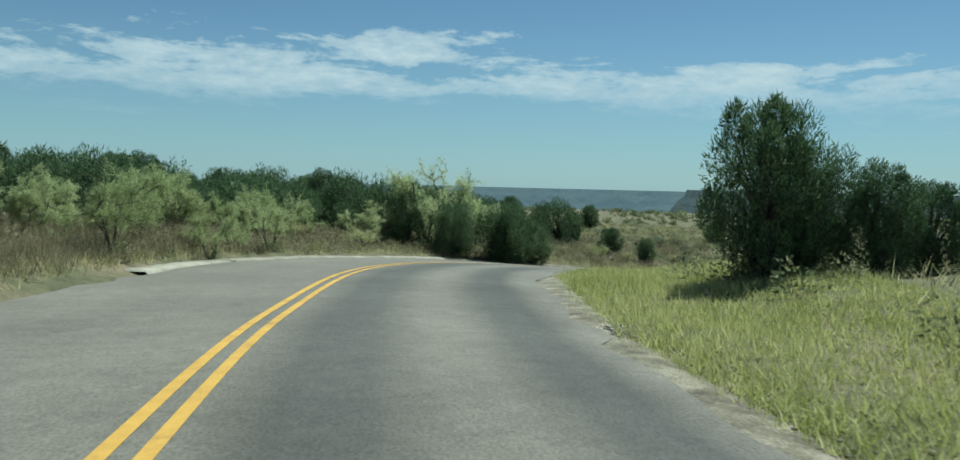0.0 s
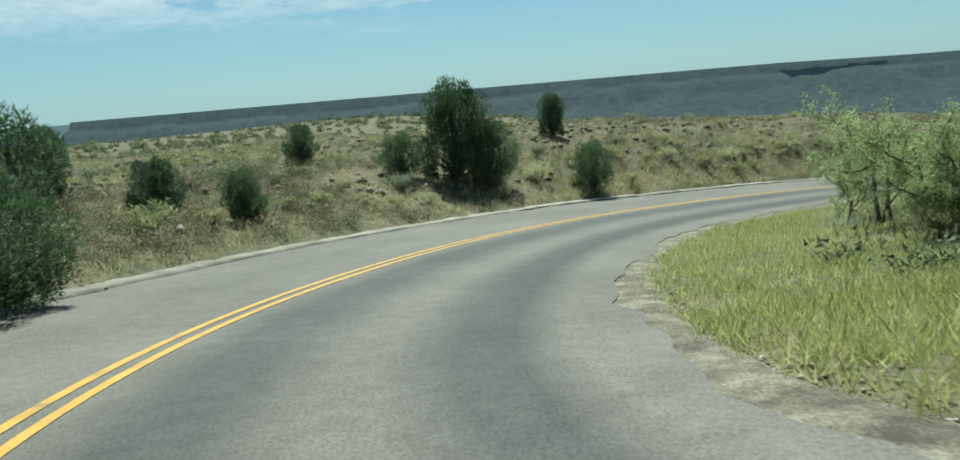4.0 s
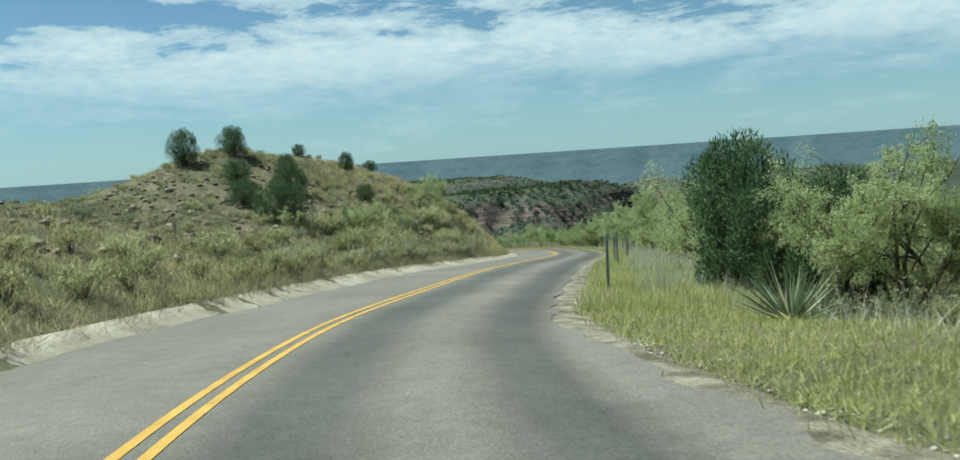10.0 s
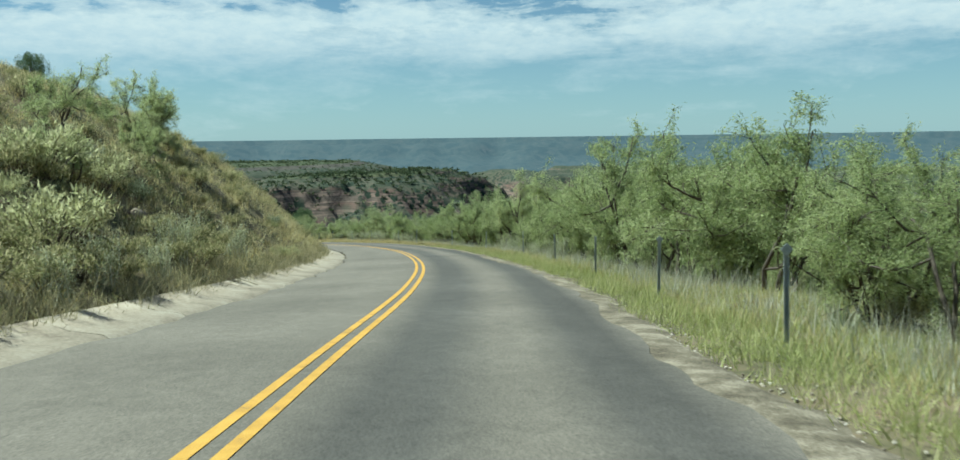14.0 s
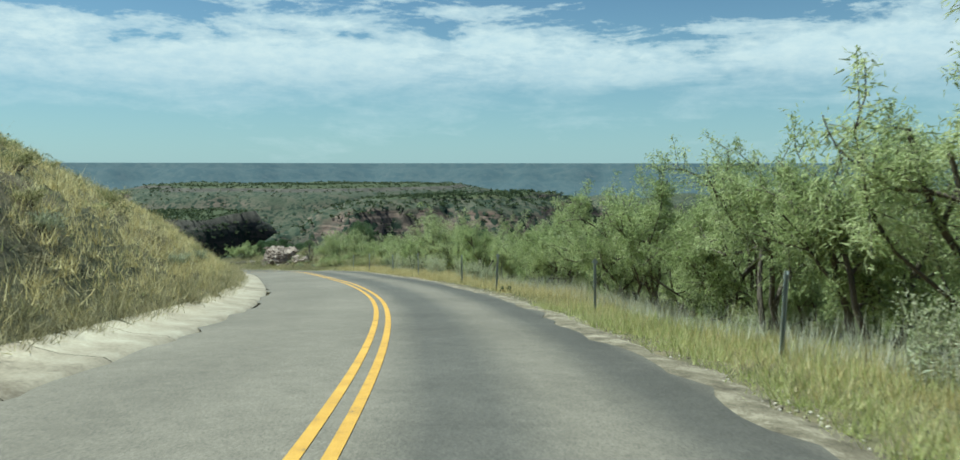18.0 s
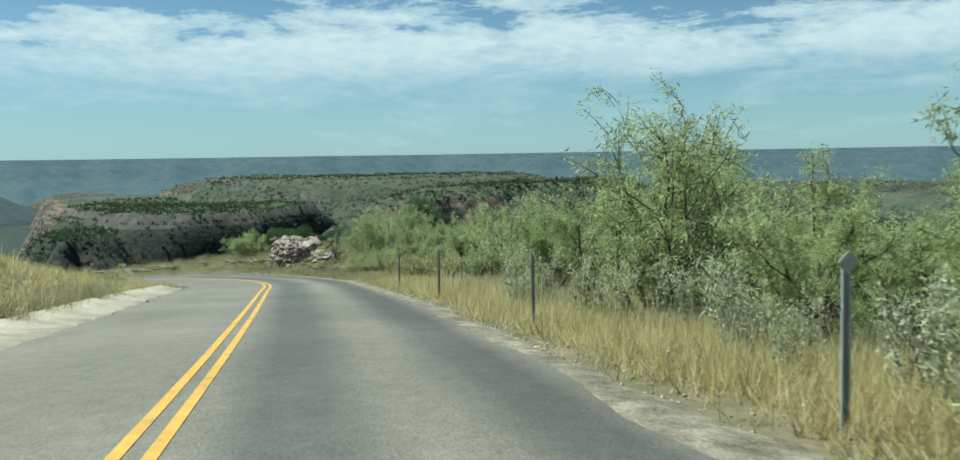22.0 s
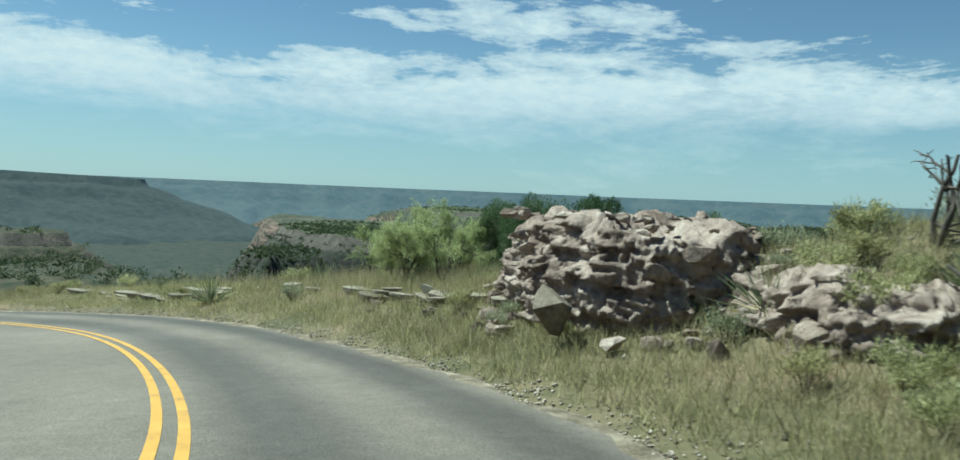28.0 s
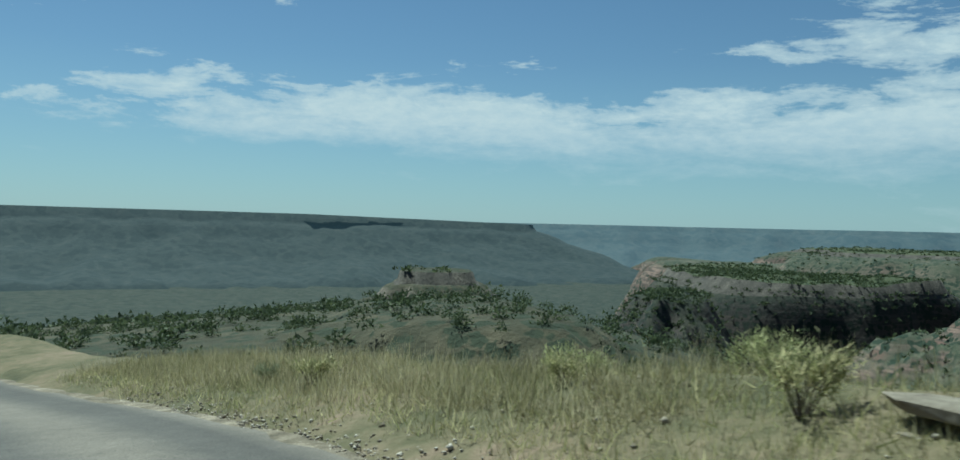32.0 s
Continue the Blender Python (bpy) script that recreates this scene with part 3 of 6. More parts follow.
def ground_z(x, y):
    """Ground height at arrays of places, by the sheet itself."""
    x, y = np.atleast_1d(np.asarray(x, float)), np.atleast_1d(np.asarray(y, float))
    i = np.clip(np.searchsorted(GX, x) - 1, 0, len(GX) - 2)
    j = np.clip(np.searchsorted(GY, y) - 1, 0, len(GY) - 2)
    u, v = (x - GX[i]) / (GX[i + 1] - GX[i]), (y - GY[j]) / (GY[j + 1] - GY[j])
    return (GZ[j, i] * (1 - u) + GZ[j, i + 1] * u) * (1 - v) + (GZ[j + 1, i] * (1 - u) + GZ[j + 1, i + 1] * u) * v


def mesh_from(name, verts, faces, material, smooth_on=False):
    """One mesh from an array of places and an array of equal-sized faces."""
    me = bpy.data.meshes.new(name)
    verts, faces = np.asarray(verts, np.float32), np.asarray(faces, np.int32)
    k = faces.shape[1]
    me.vertices.add(len(verts))
    me.vertices.foreach_set("co", verts.ravel())
    me.loops.add(faces.size)
    me.loops.foreach_set("vertex_index", faces.ravel())
    me.polygons.add(len(faces))
    me.polygons.foreach_set("loop_start", np.arange(0, faces.size, k, dtype=np.int32))
    me.polygons.foreach_set("loop_total", np.full(len(faces), k, np.int32))
    if smooth_on:
        me.polygons.foreach_set("use_smooth", np.ones(len(faces), bool))
    me.update(calc_edges=True)
    me.materials.append(material)
    return me


def grid_faces(rows, cols):
    a = (np.arange(rows - 1)[:, None] * cols + np.arange(cols - 1)[None]).ravel()
    return np.stack([a, a + 1, a + cols + 1, a + cols], -1)


ground = tagged(new("ground", mesh_from("ground", np.stack([fx_, fy_, gz], -1), grid_faces(*gx.shape), M_GROUND, True)),
                "dry earth hillside and canyon ground", "ground", kind="structure")
# far out the ground is the canyon's own brushy floor
ground.data.materials.append(M_VALLEY)
far_face = (np.hypot(gx - 180, gy - 20) > 330)[:-1, :-1]
ground.data.polygons.foreach_set("material_index", far_face.astype(np.int32).ravel())


def ribbon(name, s0, s1, lats, heights, material, parent=None, step=0.5, uv=False, jag=0.0):
    """A strip along the road: lats and heights are functions or numbers, from left to right."""
    s = np.arange(s0, s1 + step / 2, step)
    cols = []
    for k, (la, he) in enumerate(zip(lats, heights)):
        l = la(s) if callable(la) else np.full_like(s, la)
        h = he(s) if callable(he) else np.full_like(s, he)
        if jag and k in (0, len(lats) - 1):
            l = l + jag * (lattice(s, s * 0, 0.9, 3 + k) + 0.6 * lattice(s, s * 0, 3.5, 5 + k))
        px = np.interp(s, ST, RP[:, 0]) + np.interp(s, ST, RN[:, 0]) * l
        py = np.interp(s, ST, RP[:, 1]) + np.interp(s, ST, RN[:, 1]) * l
        cols.append((np.stack([px, py, np.interp(s, ST, RP[:, 2]) + h], -1), l))
    v = np.stack([c[0] for c in cols], 1).reshape(-1, 3)
    me = mesh_from(name, v, grid_faces(len(s), len(lats))[:, ::-1], material, True)
    if uv:
        lay = me.uv_layers.new(name="uv")
        u = np.stack([np.stack([c[1], s], -1) for c in cols], 1).reshape(-1, 2)
        idx = np.empty(len(me.loops), np.int32)
        me.loops.foreach_get("vertex_index", idx)
        lay.data.foreach_set("uv", u[idx].astype(np.float32).ravel())
    ob = new(name, me)
    if parent:
        ob.parent = parent
    return ob


def crown(lat):
    return lambda s: np.full_like(s, 0.03 - 0.0035 * lat * lat)


LATS = [lambda s: -wleft(s), -2.6, -1.3, 0.0, 1.3, 2.6, lambda s: wright(s)]
road = tagged(ribbon("road", 2, LEN - 2, LATS, [-0.02, crown(2.6), crown(1.3), crown(0), crown(1.3), crown(2.6), -0.03], M_ASPHALT, uv=True, jag=0.19),
              "worn grey two-lane asphalt road with darker wheel tracks", "road", kind="structure")
for off in (-0.125, 0.125):
    line = ribbon("yellow_line", 2, LEN - 2, [off - 0.055, off + 0.055], [0.036, 0.036], M_YELLOW, road)
    tagged(line, "worn yellow centre line")
shoulder = tagged(ribbon("shoulder", 2, LEN - 2, [lambda s: wright(s) - 0.5, lambda s: wright(s) + 0.12, lambda s: wright(s) + 0.35, lambda s: wright(s) + 0.8], [-0.07, -0.034, -0.04, -0.13], M_GRAVEL, jag=0.22),
                  "strip of loose pale gravel beside the asphalt", "shoulder", kind="structure")


# ---- helpers for things ----
rng = np.random.default_rng(5)


def part(name, me, parent, label=""):
    ob = new(name, me)
    ob.parent = parent
    return tagged(ob, label)


def thing(name, m, label, category, group="", kind=""):
    ob = new(name)
    ob.empty_display_size = 0.2
    ob.matrix_basis = m
    return tagged(ob, label, category, group, kind)


def blades(base, way, length, width, material, name, bend=0.0, side=None):
    """Leaves or grass blades: one pointed quad each."""
    base, way = np.asarray(base, float), np.asarray(way, float)
    n = len(base)
    way = way / np.linalg.norm(way, axis=1)[:, None]
    if side is None:
        side = np.cross(way, rng.normal(size=(n, 3)))
    side /= np.linalg.norm(side, axis=1)[:, None] + 1e-9
    length, width = np.broadcast_to(length, n)[:, None], np.broadcast_to(width, n)[:, None]
    tip = base + way * length
    tip[:, 2] -= (bend * length[:, 0])
    v = np.stack([base - side * width / 2, base + side * width / 2, tip], 1).reshape(-1, 3)
    return mesh_from(name, v, np.arange(3 * n).reshape(n, 3), material)


def join_arrays(vs, fs):
    out_v, out_f, k = [], [], 0
    for v, f in zip(vs, fs):
        out_v.append(v)
        out_f.append(f + k)
        k += len(v)
    return np.vstack(out_v), np.vstack(out_f)


def tube(path, radii, sides=6):
    """A tapering limb along a path: places and quads."""
    path = np.asarray(path, float)
    n = len(path)
    t = np.gradient(path, axis=0)
    t /= np.linalg.norm(t, axis=1)[:, None] + 1e-9
    ref = np.where(np.abs(t[:, 2:3]) > 0.9, [[1.0, 0, 0]], [[0, 0, 1.0]])
    a = np.cross(t, ref)
    a /= np.linalg.norm(a, axis=1)[:, None]
    b = np.cross(t, a)
    ang = np.arange(sides) / sides * 2 * np.pi
    r = np.asarray(radii)[:, None, None]
    v = path[:, None] + r * (np.cos(ang)[None, :, None] * a[:, None] + np.sin(ang)[None, :, None] * b[:, None])
    i = np.arange(n - 1)[:, None] * sides
    j = np.arange(sides)[None]
    k = (j + 1) % sides
    f = np.stack([i + j, i + k, i + sides + k, i + sides + j], -1).reshape(-1, 4)
    return v.reshape(-1, 3), f


def unit(v):
    return v / (np.linalg.norm(v) + 1e-9)


def grow(origin, way, length, radius, level, limbs, tips, wander=0.28, up=0.12, kids=(3, 5), spread=0.75):
    """Branches by levels; tips gathers the ends that carry leaves."""
    steps = 6 if level > 1 else 4
    p, d, path = np.array(origin, float), unit(np.array(way, float)), [np.array(origin, float)]
    for _ in range(steps):
        d = unit(d + rng.normal(size=3) * wander + np.array([0, 0, up]))
        p = p + d * length / steps
        path.append(p)
    rad = np.linspace(radius, radius * 0.45, steps + 1)
    limbs.append(tube(path, rad, 6 if level > 1 else 4))
    if level == 0:
        tips.append((path[1], path[2], path[-1]))
        return
    for _ in range(rng.integers(*kids)):
        u = rng.uniform(0.35, 1.0)
        q = path[int(u * steps)]
        dd = unit(d + rng.normal(size=3) * spread)
        grow(q, dd, length * rng.uniform(0.42, 0.68), radius * 0.5, level - 1, limbs, tips, wander, up, kids, spread)
    tips.append((path[-3], path[-2], path[-1]))


def mesquite(m, height, stems, thin=1.0, leaf=1.0, twigs=5, stem=0.021):
    """A many-stemmed mesquite: thin twigs at the ends of its limbs, each feathered with narrow leaves."""
    ob = thing("mesquite_tree", m, "feathery light-green mesquite tree with thin dark stems on dry grass", "tree", "mesquites along the road")
    limbs, tips = [], []
    for k in range(stems):
        a = 2 * math.pi * (k + rng.uniform(-0.3, 0.3)) / stems
        lean = rng.uniform(0.2, 0.7) if stems > 2 else rng.uniform(0.1, 0.4)
        grow((0.12 * math.cos(a), 0.12 * math.sin(a), -0.15), (lean * math.cos(a), lean * math.sin(a), 1), height * rng.uniform(0.5, 0.64), stem * height ** 0.6, 2, limbs, tips, 0.2, 0.10, (3, 5), 0.8)
    base, way = [], []
    k4, per = height / 4, int(94 * thin)
    for q in tips:
        q = np.array(q)
        out = unit(q[2] - q[0])
        for j in range(twigs):
            u = rng.uniform(0, 2)
            i = min(int(u), 1)
            c = q[i] + (q[i + 1] - q[i]) * (u - i)
            d = unit(out * 0.5 + rng.normal(size=3) * 0.75 + [0, 0, 0.1])
            l = k4 * rng.uniform(0.22, 0.55)
            e = c + d * l + np.array([0, 0, -0.10 * l])
            half = (c + e) / 2 + np.array([0, 0, 0.05 * l])
            limbs.append(tube([c, half, e], [0.006 * k4, 0.004 * k4, 0.002 * k4], 4))
            v = rng.uniform(0.05, 1.05, per)[:, None]
            base.append(np.where(v < 0.5, c + (half - c) * v * 2, half + (e - half) * (v * 2 - 1)) + rng.normal(size=(per, 3)) * 0.055 * k4)
            way.append(rng.normal(size=(per, 3)) * 0.8 + d * 0.4 + np.array([0, 0, -0.3]))
    part("trunk", mesh_from("mesquite_trunk", *join_arrays(*zip(*limbs)), M_BARK, True), ob, "dark twisted stems")
    base, way = np.vstack(base), np.vstack(way)
    n = len(base)
    part("crown", blades(base, way, leaf * rng.uniform(0.05, 0.105, n) * k4, leaf * rng.uniform(0.010, 0.020, n) * k4, M_MESQUITE, "mesquite_crown", 0.15), ob, "feathery light-green leaves")
    return ob


def juniper(m, height, wide, dense=21000, leaf=1.0, leafy=M_JUNIPER, label="dense dark-green juniper standing in dry grass", lobes=40):
    """A juniper: a rounded crown of many clumps of scale leaves round a short trunk, with a ragged outline."""
    ob = thing("juniper_tree", m, label, "tree", "junipers on the slopes")
    limbs, centres = [], []
    for k in range(lobes):
        u = (k + rng.uniform(0, 1)) / lobes
        a = k * 2.4 + rng.uniform(-0.5, 0.5)
        r = wide / 2 * math.sqrt(max(0.0, 1 - ((u - 0.40) / 0.64) ** 2)) * rng.uniform(0.35, 0.86)
        c = np.array([r * math.cos(a), r * math.sin(a), height * (0.09 + 0.76 * u)])
        centres.append((c, wide * rng.uniform(0.08, 0.17)))
        limbs.append(tube([np.array([0, 0, -0.1]), np.array([0.3 * c[0], 0.3 * c[1], 0.55 * c[2]]), c], [0.05 * height ** 0.5, 0.03, 0.01], 4))
    limbs.append(tube([(0, 0, -0.15), (0.03, 0, height * 0.4), (0, 0.04, height * 0.85)], [0.07 * height ** 0.5, 0.05, 0.015], 6))
    part("trunk", mesh_from("juniper_trunk", *join_arrays(*zip(*limbs)), M_BARK, True), ob)
    base, way = [], []
    for c, r in centres:
        n = int(dense / lobes)
        d = rng.normal(size=(n, 3))
        d /= np.linalg.norm(d, axis=1)[:, None]
        rad = r * rng.uniform(0.3, 1.05, n) ** 0.6
        q = c + d * rad[:, None] * np.array([1, 1, 1.3])
        q[:, 2] = np.maximum(q[:, 2], 0.02)
        base.append(q)
        way.append(d * 0.8 + np.array([0, 0, 0.7]) + rng.normal(size=(n, 3)) * 0.5)
    base, way = np.vstack(base), np.vstack(way)
    k = height / 3
    part("crown", blades(base, way, leaf * rng.uniform(0.055, 0.135, len(base)) * k, leaf * rng.uniform(0.018, 0.036, len(base)) * k, leafy, "juniper_crown"), ob, "dense dark scale leaves")
    return ob


def weed(m, height):
    """Upright stalks with leaves below and whitish seed plumes at their tops."""
    ob = thing("tall_weed", m, "tall pale weed with whitish seed heads", "plant", "tall weeds along the verge")
    limbs, leaf_b, leaf_w, seed_b, seed_w = [], [], [], [], []
    for k in range(11):
        a, r = rng.uniform(0, 6.28), 0.22 * math.sqrt(rng.uniform(0, 1))
        foot = np.array([r * math.cos(a), r * math.sin(a), -0.05])
        top = foot + np.array([rng.normal() * 0.13, rng.normal() * 0.13, height * rng.uniform(0.62, 1.0)])
        half = (foot + top) / 2 + rng.normal(size=3) * 0.03
        limbs.append(tube([foot, half, top], [0.008, 0.006, 0.003], 4))
        for n, lo, hi, wide, bs, ws in ((34, 0.1, 0.8, 0.03, leaf_b, leaf_w), (60, 0.62, 1.02, 0.045, seed_b, seed_w)):
            u = rng.uniform(lo, hi, n)[:, None]
            bs.append(np.where(u < 0.5, foot + (half - foot) * u * 2, half + (top - half) * (u * 2 - 1)) + rng.normal(size=(n, 3)) * wide)
            ws.append(rng.normal(size=(n, 3)) * 0.6 + [0, 0, 0.55])
    tagged(part("stem", mesh_from("weed_stem", *join_arrays(*zip(*limbs)), M_STRAW), ob), kind="stuff")
    leaf_b, seed_b = np.vstack(leaf_b), np.vstack(seed_b)
    part("foliage", blades(leaf_b, np.vstack(leaf_w), rng.uniform(0.05, 0.12, len(leaf_b)), 0.016, M_SAGE, "weed_leaves", 0.1), ob)
    seeds = part("seed_plume", blades(seed_b, np.vstack(seed_w), rng.uniform(0.025, 0.06, len(seed_b)), 0.014, M_SEED, "weed_seeds"), ob, "whitish seed plumes")
    tagged(seeds, kind="stuff")
    return ob


def prickly_pear(m):
    """A low clump of flat oval cactus pads, each grown from the edge of another."""
    ob = thing("prickly_pear", m, "low dark-green prickly pear cactus by a steel post", "cactus", "")
    bm = bmesh.new()
    bmesh.ops.create_icosphere(bm, subdivisions=2, radius=1.0)
    for v in bm.verts:
        v.co = Vector((v.co.x * 0.085 * (1 + 0.25 * v.co.z), v.co.y * 0.018, v.co.z * 0.11 + 0.10))
    me = bpy.data.meshes.new("cactus_pad")
    bm.to_mesh(me)
    bm.free()
    me.materials.append(M_CACTUS)
    me.polygons.foreach_set("use_smooth", np.ones(len(me.polygons), bool))
    for k in range(9):
        a, r = k * 0.75, 0.05 + 0.035 * k
        foot = pose(r * math.cos(a) * 0.9, r * math.sin(a) * 0.6, -0.03, rng.uniform(-22, 22), rng.uniform(-28, 28), rng.uniform(0, 180))
        part("pad", me, ob).matrix_basis = foot
        for q in range(1 if k % 3 else 2):
            part("pad", me, ob).matrix_basis = foot @ pose(rng.uniform(-0.04, 0.04), 0, 0.18, rng.uniform(-18, 18), rng.uniform(-32, 32), rng.uniform(-30, 30)) @ Matrix.Scale(rng.uniform(0.7, 0.95), 4)
    return ob


def shrub(m, height, wide, leafy, label, name="sagebrush", n=900):
    ob = thing(name, m, label, "shrub", "low shrubs along the verges")
    limbs, base, way = [], [], []
    for k in range(16):
        a = rng.uniform(0, 2 * np.pi)
        r = wide / 2 * math.sqrt(rng.uniform(0.05, 1))
        tip = np.array([r * math.cos(a), r * math.sin(a), height * rng.uniform(0.6, 1.0)])
        midp = tip * [0.45, 0.45, 0.55] + rng.normal(size=3) * 0.04
        limbs.append(tube([(0, 0, -0.06), midp, tip], [0.014, 0.009, 0.003], 4))
        q = n // 16
        u = rng.uniform(0.25, 1, q)[:, None]
        base.append(midp * (1 - u) + tip * u + rng.normal(size=(q, 3)) * 0.05 * (1 + height))
        way.append(rng.normal(size=(q, 3)) * 0.5 + unit(tip) * 0.6 + np.array([0, 0, 0.35]))
    tagged(part("stem", mesh_from("shrub_stem", *join_arrays(*zip(*limbs)), M_BARK), ob), kind="stuff")
    base, way = np.vstack(base), np.vstack(way)
    part("foliage", blades(base, way, rng.uniform(0.06, 0.15, len(base)), rng.uniform(0.016, 0.04, len(base)), leafy, "shrub_foliage"), ob)
    return ob


def yucca(m, height):
    ob = thing("yucca", m, "spiky pale-green yucca rosette in the grass", "plant", "yuccas in the verge")
    n = 90
    a, e = rng.uniform(0, 2 * np.pi, n), rng.uniform(0.12, 1.5, n)
    way = np.stack([np.cos(a) * np.cos(e), np.sin(a) * np.cos(e), np.sin(e)], -1)
    base = way * 0.05
    part("leaf_rosette", blades(base, way, height * rng.uniform(0.75, 1.15, n), 0.035, M_YUCCA, "yucca_leaves", 0.06), ob)
    skirt = part("dry_skirt", blades(base[:24], way[:24] * [1, 1, 0.1] + [0, 0, 0.05], height * 0.7, 0.03, M_GRASS_GOLD, "yucca_dead_leaves", 0.1), ob, "dry straw-coloured lower leaves")
    tagged(skirt, kind="stuff")
    return ob


def dead_tree(m, height):
    ob = thing("dead_mesquite", m, "bare dark dead mesquite with crooked branches", "tree")
    limbs, tips = [], []
    for k in range(4):
        a = k * 1.6 + rng.uniform(-0.3, 0.3)
        grow((0, 0, -0.1), (0.7 * math.cos(a), 0.7 * math.sin(a), 0.8), height * 0.55, 0.045, 2, limbs, tips, 0.25, 0.05, (2, 4), 0.7)
    part("branchwork", mesh_from("dead_branches", *join_arrays(*zip(*limbs)), M_DEAD, True), ob)
    return ob


def stand(x, y, turn, scale=1.0, sink=0.04, tall=1.0):
    return Matrix.LocRotScale((x, y, float(ground_z(x, y)[0]) - sink), Euler((0, 0, turn)), (scale, scale, scale * tall))


def at(s, lat):
    p = place(s, lat)
    return float(p[0]), float(p[1])


class Kind:
    """Variants of one plant: the first use of each places the built one, later uses copy it."""

    def __init__(self, makers, size):
        self.makers, self.size, self.made, self.count = makers, size, {}, 0

    def put(self, x, y, height, tall=1.0, which=None):
        k = self.count % len(self.makers) if which is None else which
        self.count += 1
        turn = rng.uniform(0, 6.28)
        if k not in self.made:
            ob = self.makers[k](Matrix())
            top = max(np.array([v.co.z for v in c.data.vertices]).max() for c in ob.children)
            self.made[k] = (ob, top)
            ob.matrix_basis = stand(x, y, turn, height / top, tall=tall)
            return ob
        ob, top = self.made[k]
        c = copy_thing(ob, Matrix())
        c.matrix_basis = stand(x, y, turn, height / top, tall=tall)
        return c

    def reach(self, s, lat, height, **more):
        """As put(), with the top at that height over the road."""
        x, y = at(s, lat)
        drop = float(np.interp(s, ST, RP[:, 2])) - float(ground_z(x, y)[0])
        return self.put(x, y, height + max(drop, -0.5), **more)


MESQ = Kind([lambda m: mesquite(m, 4, 4), lambda m: mesquite(m, 4, 5), lambda m: mesquite(m, 4, 3, 0.8), lambda m: mesquite(m, 4, 6)], 4)
MESQ_FAR = Kind([lambda m: mesquite(m, 4, 4, 0.36, 1.75, 4), lambda m: mesquite(m, 4, 5, 0.3, 1.75, 4), lambda m: mesquite(m, 4, 3, 0.4, 1.75, 4)], 4)
JUNI_FAR = Kind([lambda m: juniper(m, 3, 3.1, 3600, 1.9), lambda m: juniper(m, 3, 3.7, 3600, 1.9)], 3)
THIN = Kind([lambda m: mesquite(m, 5, 3, 0.4, stem=0.011), lambda m: mesquite(m, 5, 4, 0.36, stem=0.010)], 5)
JUNI = Kind([lambda m: juniper(m, 3, 2.7), lambda m: juniper(m, 3, 3.3), lambda m: juniper(m, 3, 2.4)], 3)
SAGE = Kind([lambda m: shrub(m, 0.8, 1.0, M_SAGE, "grey-green sagebrush in dry grass"), lambda m: shrub(m, 0.8, 1.3, M_SAGE, "grey-green sagebrush in dry grass")], 0.8)
WEED = Kind([lambda m: weed(m, 0.9), lambda m: weed(m, 0.9), lambda m: weed(m, 0.9)], 0.9)
GREEN = Kind([lambda m: shrub(m, 0.9, 1.5, M_OLIVE, "low olive-green bush in the verge", "green_bush", 1700), lambda m: shrub(m, 0.9, 1.2, M_GRASS_DULL, "low brownish bush on the slope", "brown_bush", 1100)], 0.9)
YUCC = Kind([lambda m: yucca(m, 0.7), lambda m: yucca(m, 0.7)], 0.7)


# ---- concrete gutter and kerb along the hillside ----
gutter = thing("gutter", Matrix(), "pale concrete drainage gutter along the foot of the hill", "gutter", kind="structure")
for s in np.arange(128.0, 286.0, 3.0):
    e = min(s + 2.97, 288)
    w = float(gutter_w(s + 1.5))
    slab = ribbon("gutter_slab", s, e, [lambda q: -wleft(q) - w - 0.25, lambda q: -wleft(q) - w, lambda q: -wleft(q) - w * 0.55, lambda q: -wleft(q) - 0.12, lambda q: -wleft(q) + 0.02],
                  [0.0, 0.24, 0.07, 0.012, -0.08], M_CONCRETE, gutter, step=0.99)
kerb = thing("kerb", Matrix(), "low broken concrete kerb at the road edge", "kerb", kind="structure")
for s in np.arange(58.0, 127.0, 3.6):
    gap = 0.02 + 0.05 * rng.uniform()
    h = 0.03 + 0.025 * rng.uniform()

    def worn(q, k=1.0, a=s, b=s + 3.6 - gap, top=h):
        return top * k * np.clip(np.minimum(q - a, b - q) / 0.05, -1, 1) + 0.012 * lattice(q, q * 0, 0.35, 44)

    ribbon("kerb_stone", s, s + 3.6 - gap, [lambda q: -wleft(q) - 0.58, lambda q: -wleft(q) - 0.53, lambda q: -wleft(q) - 0.16, lambda q: -wleft(q) - 0.02, lambda q: -wleft(q)],
           [-0.1, worn, worn, lambda q: worn(q, 0.55), -0.06], M_KERB, kerb, step=0.11, jag=0.02)


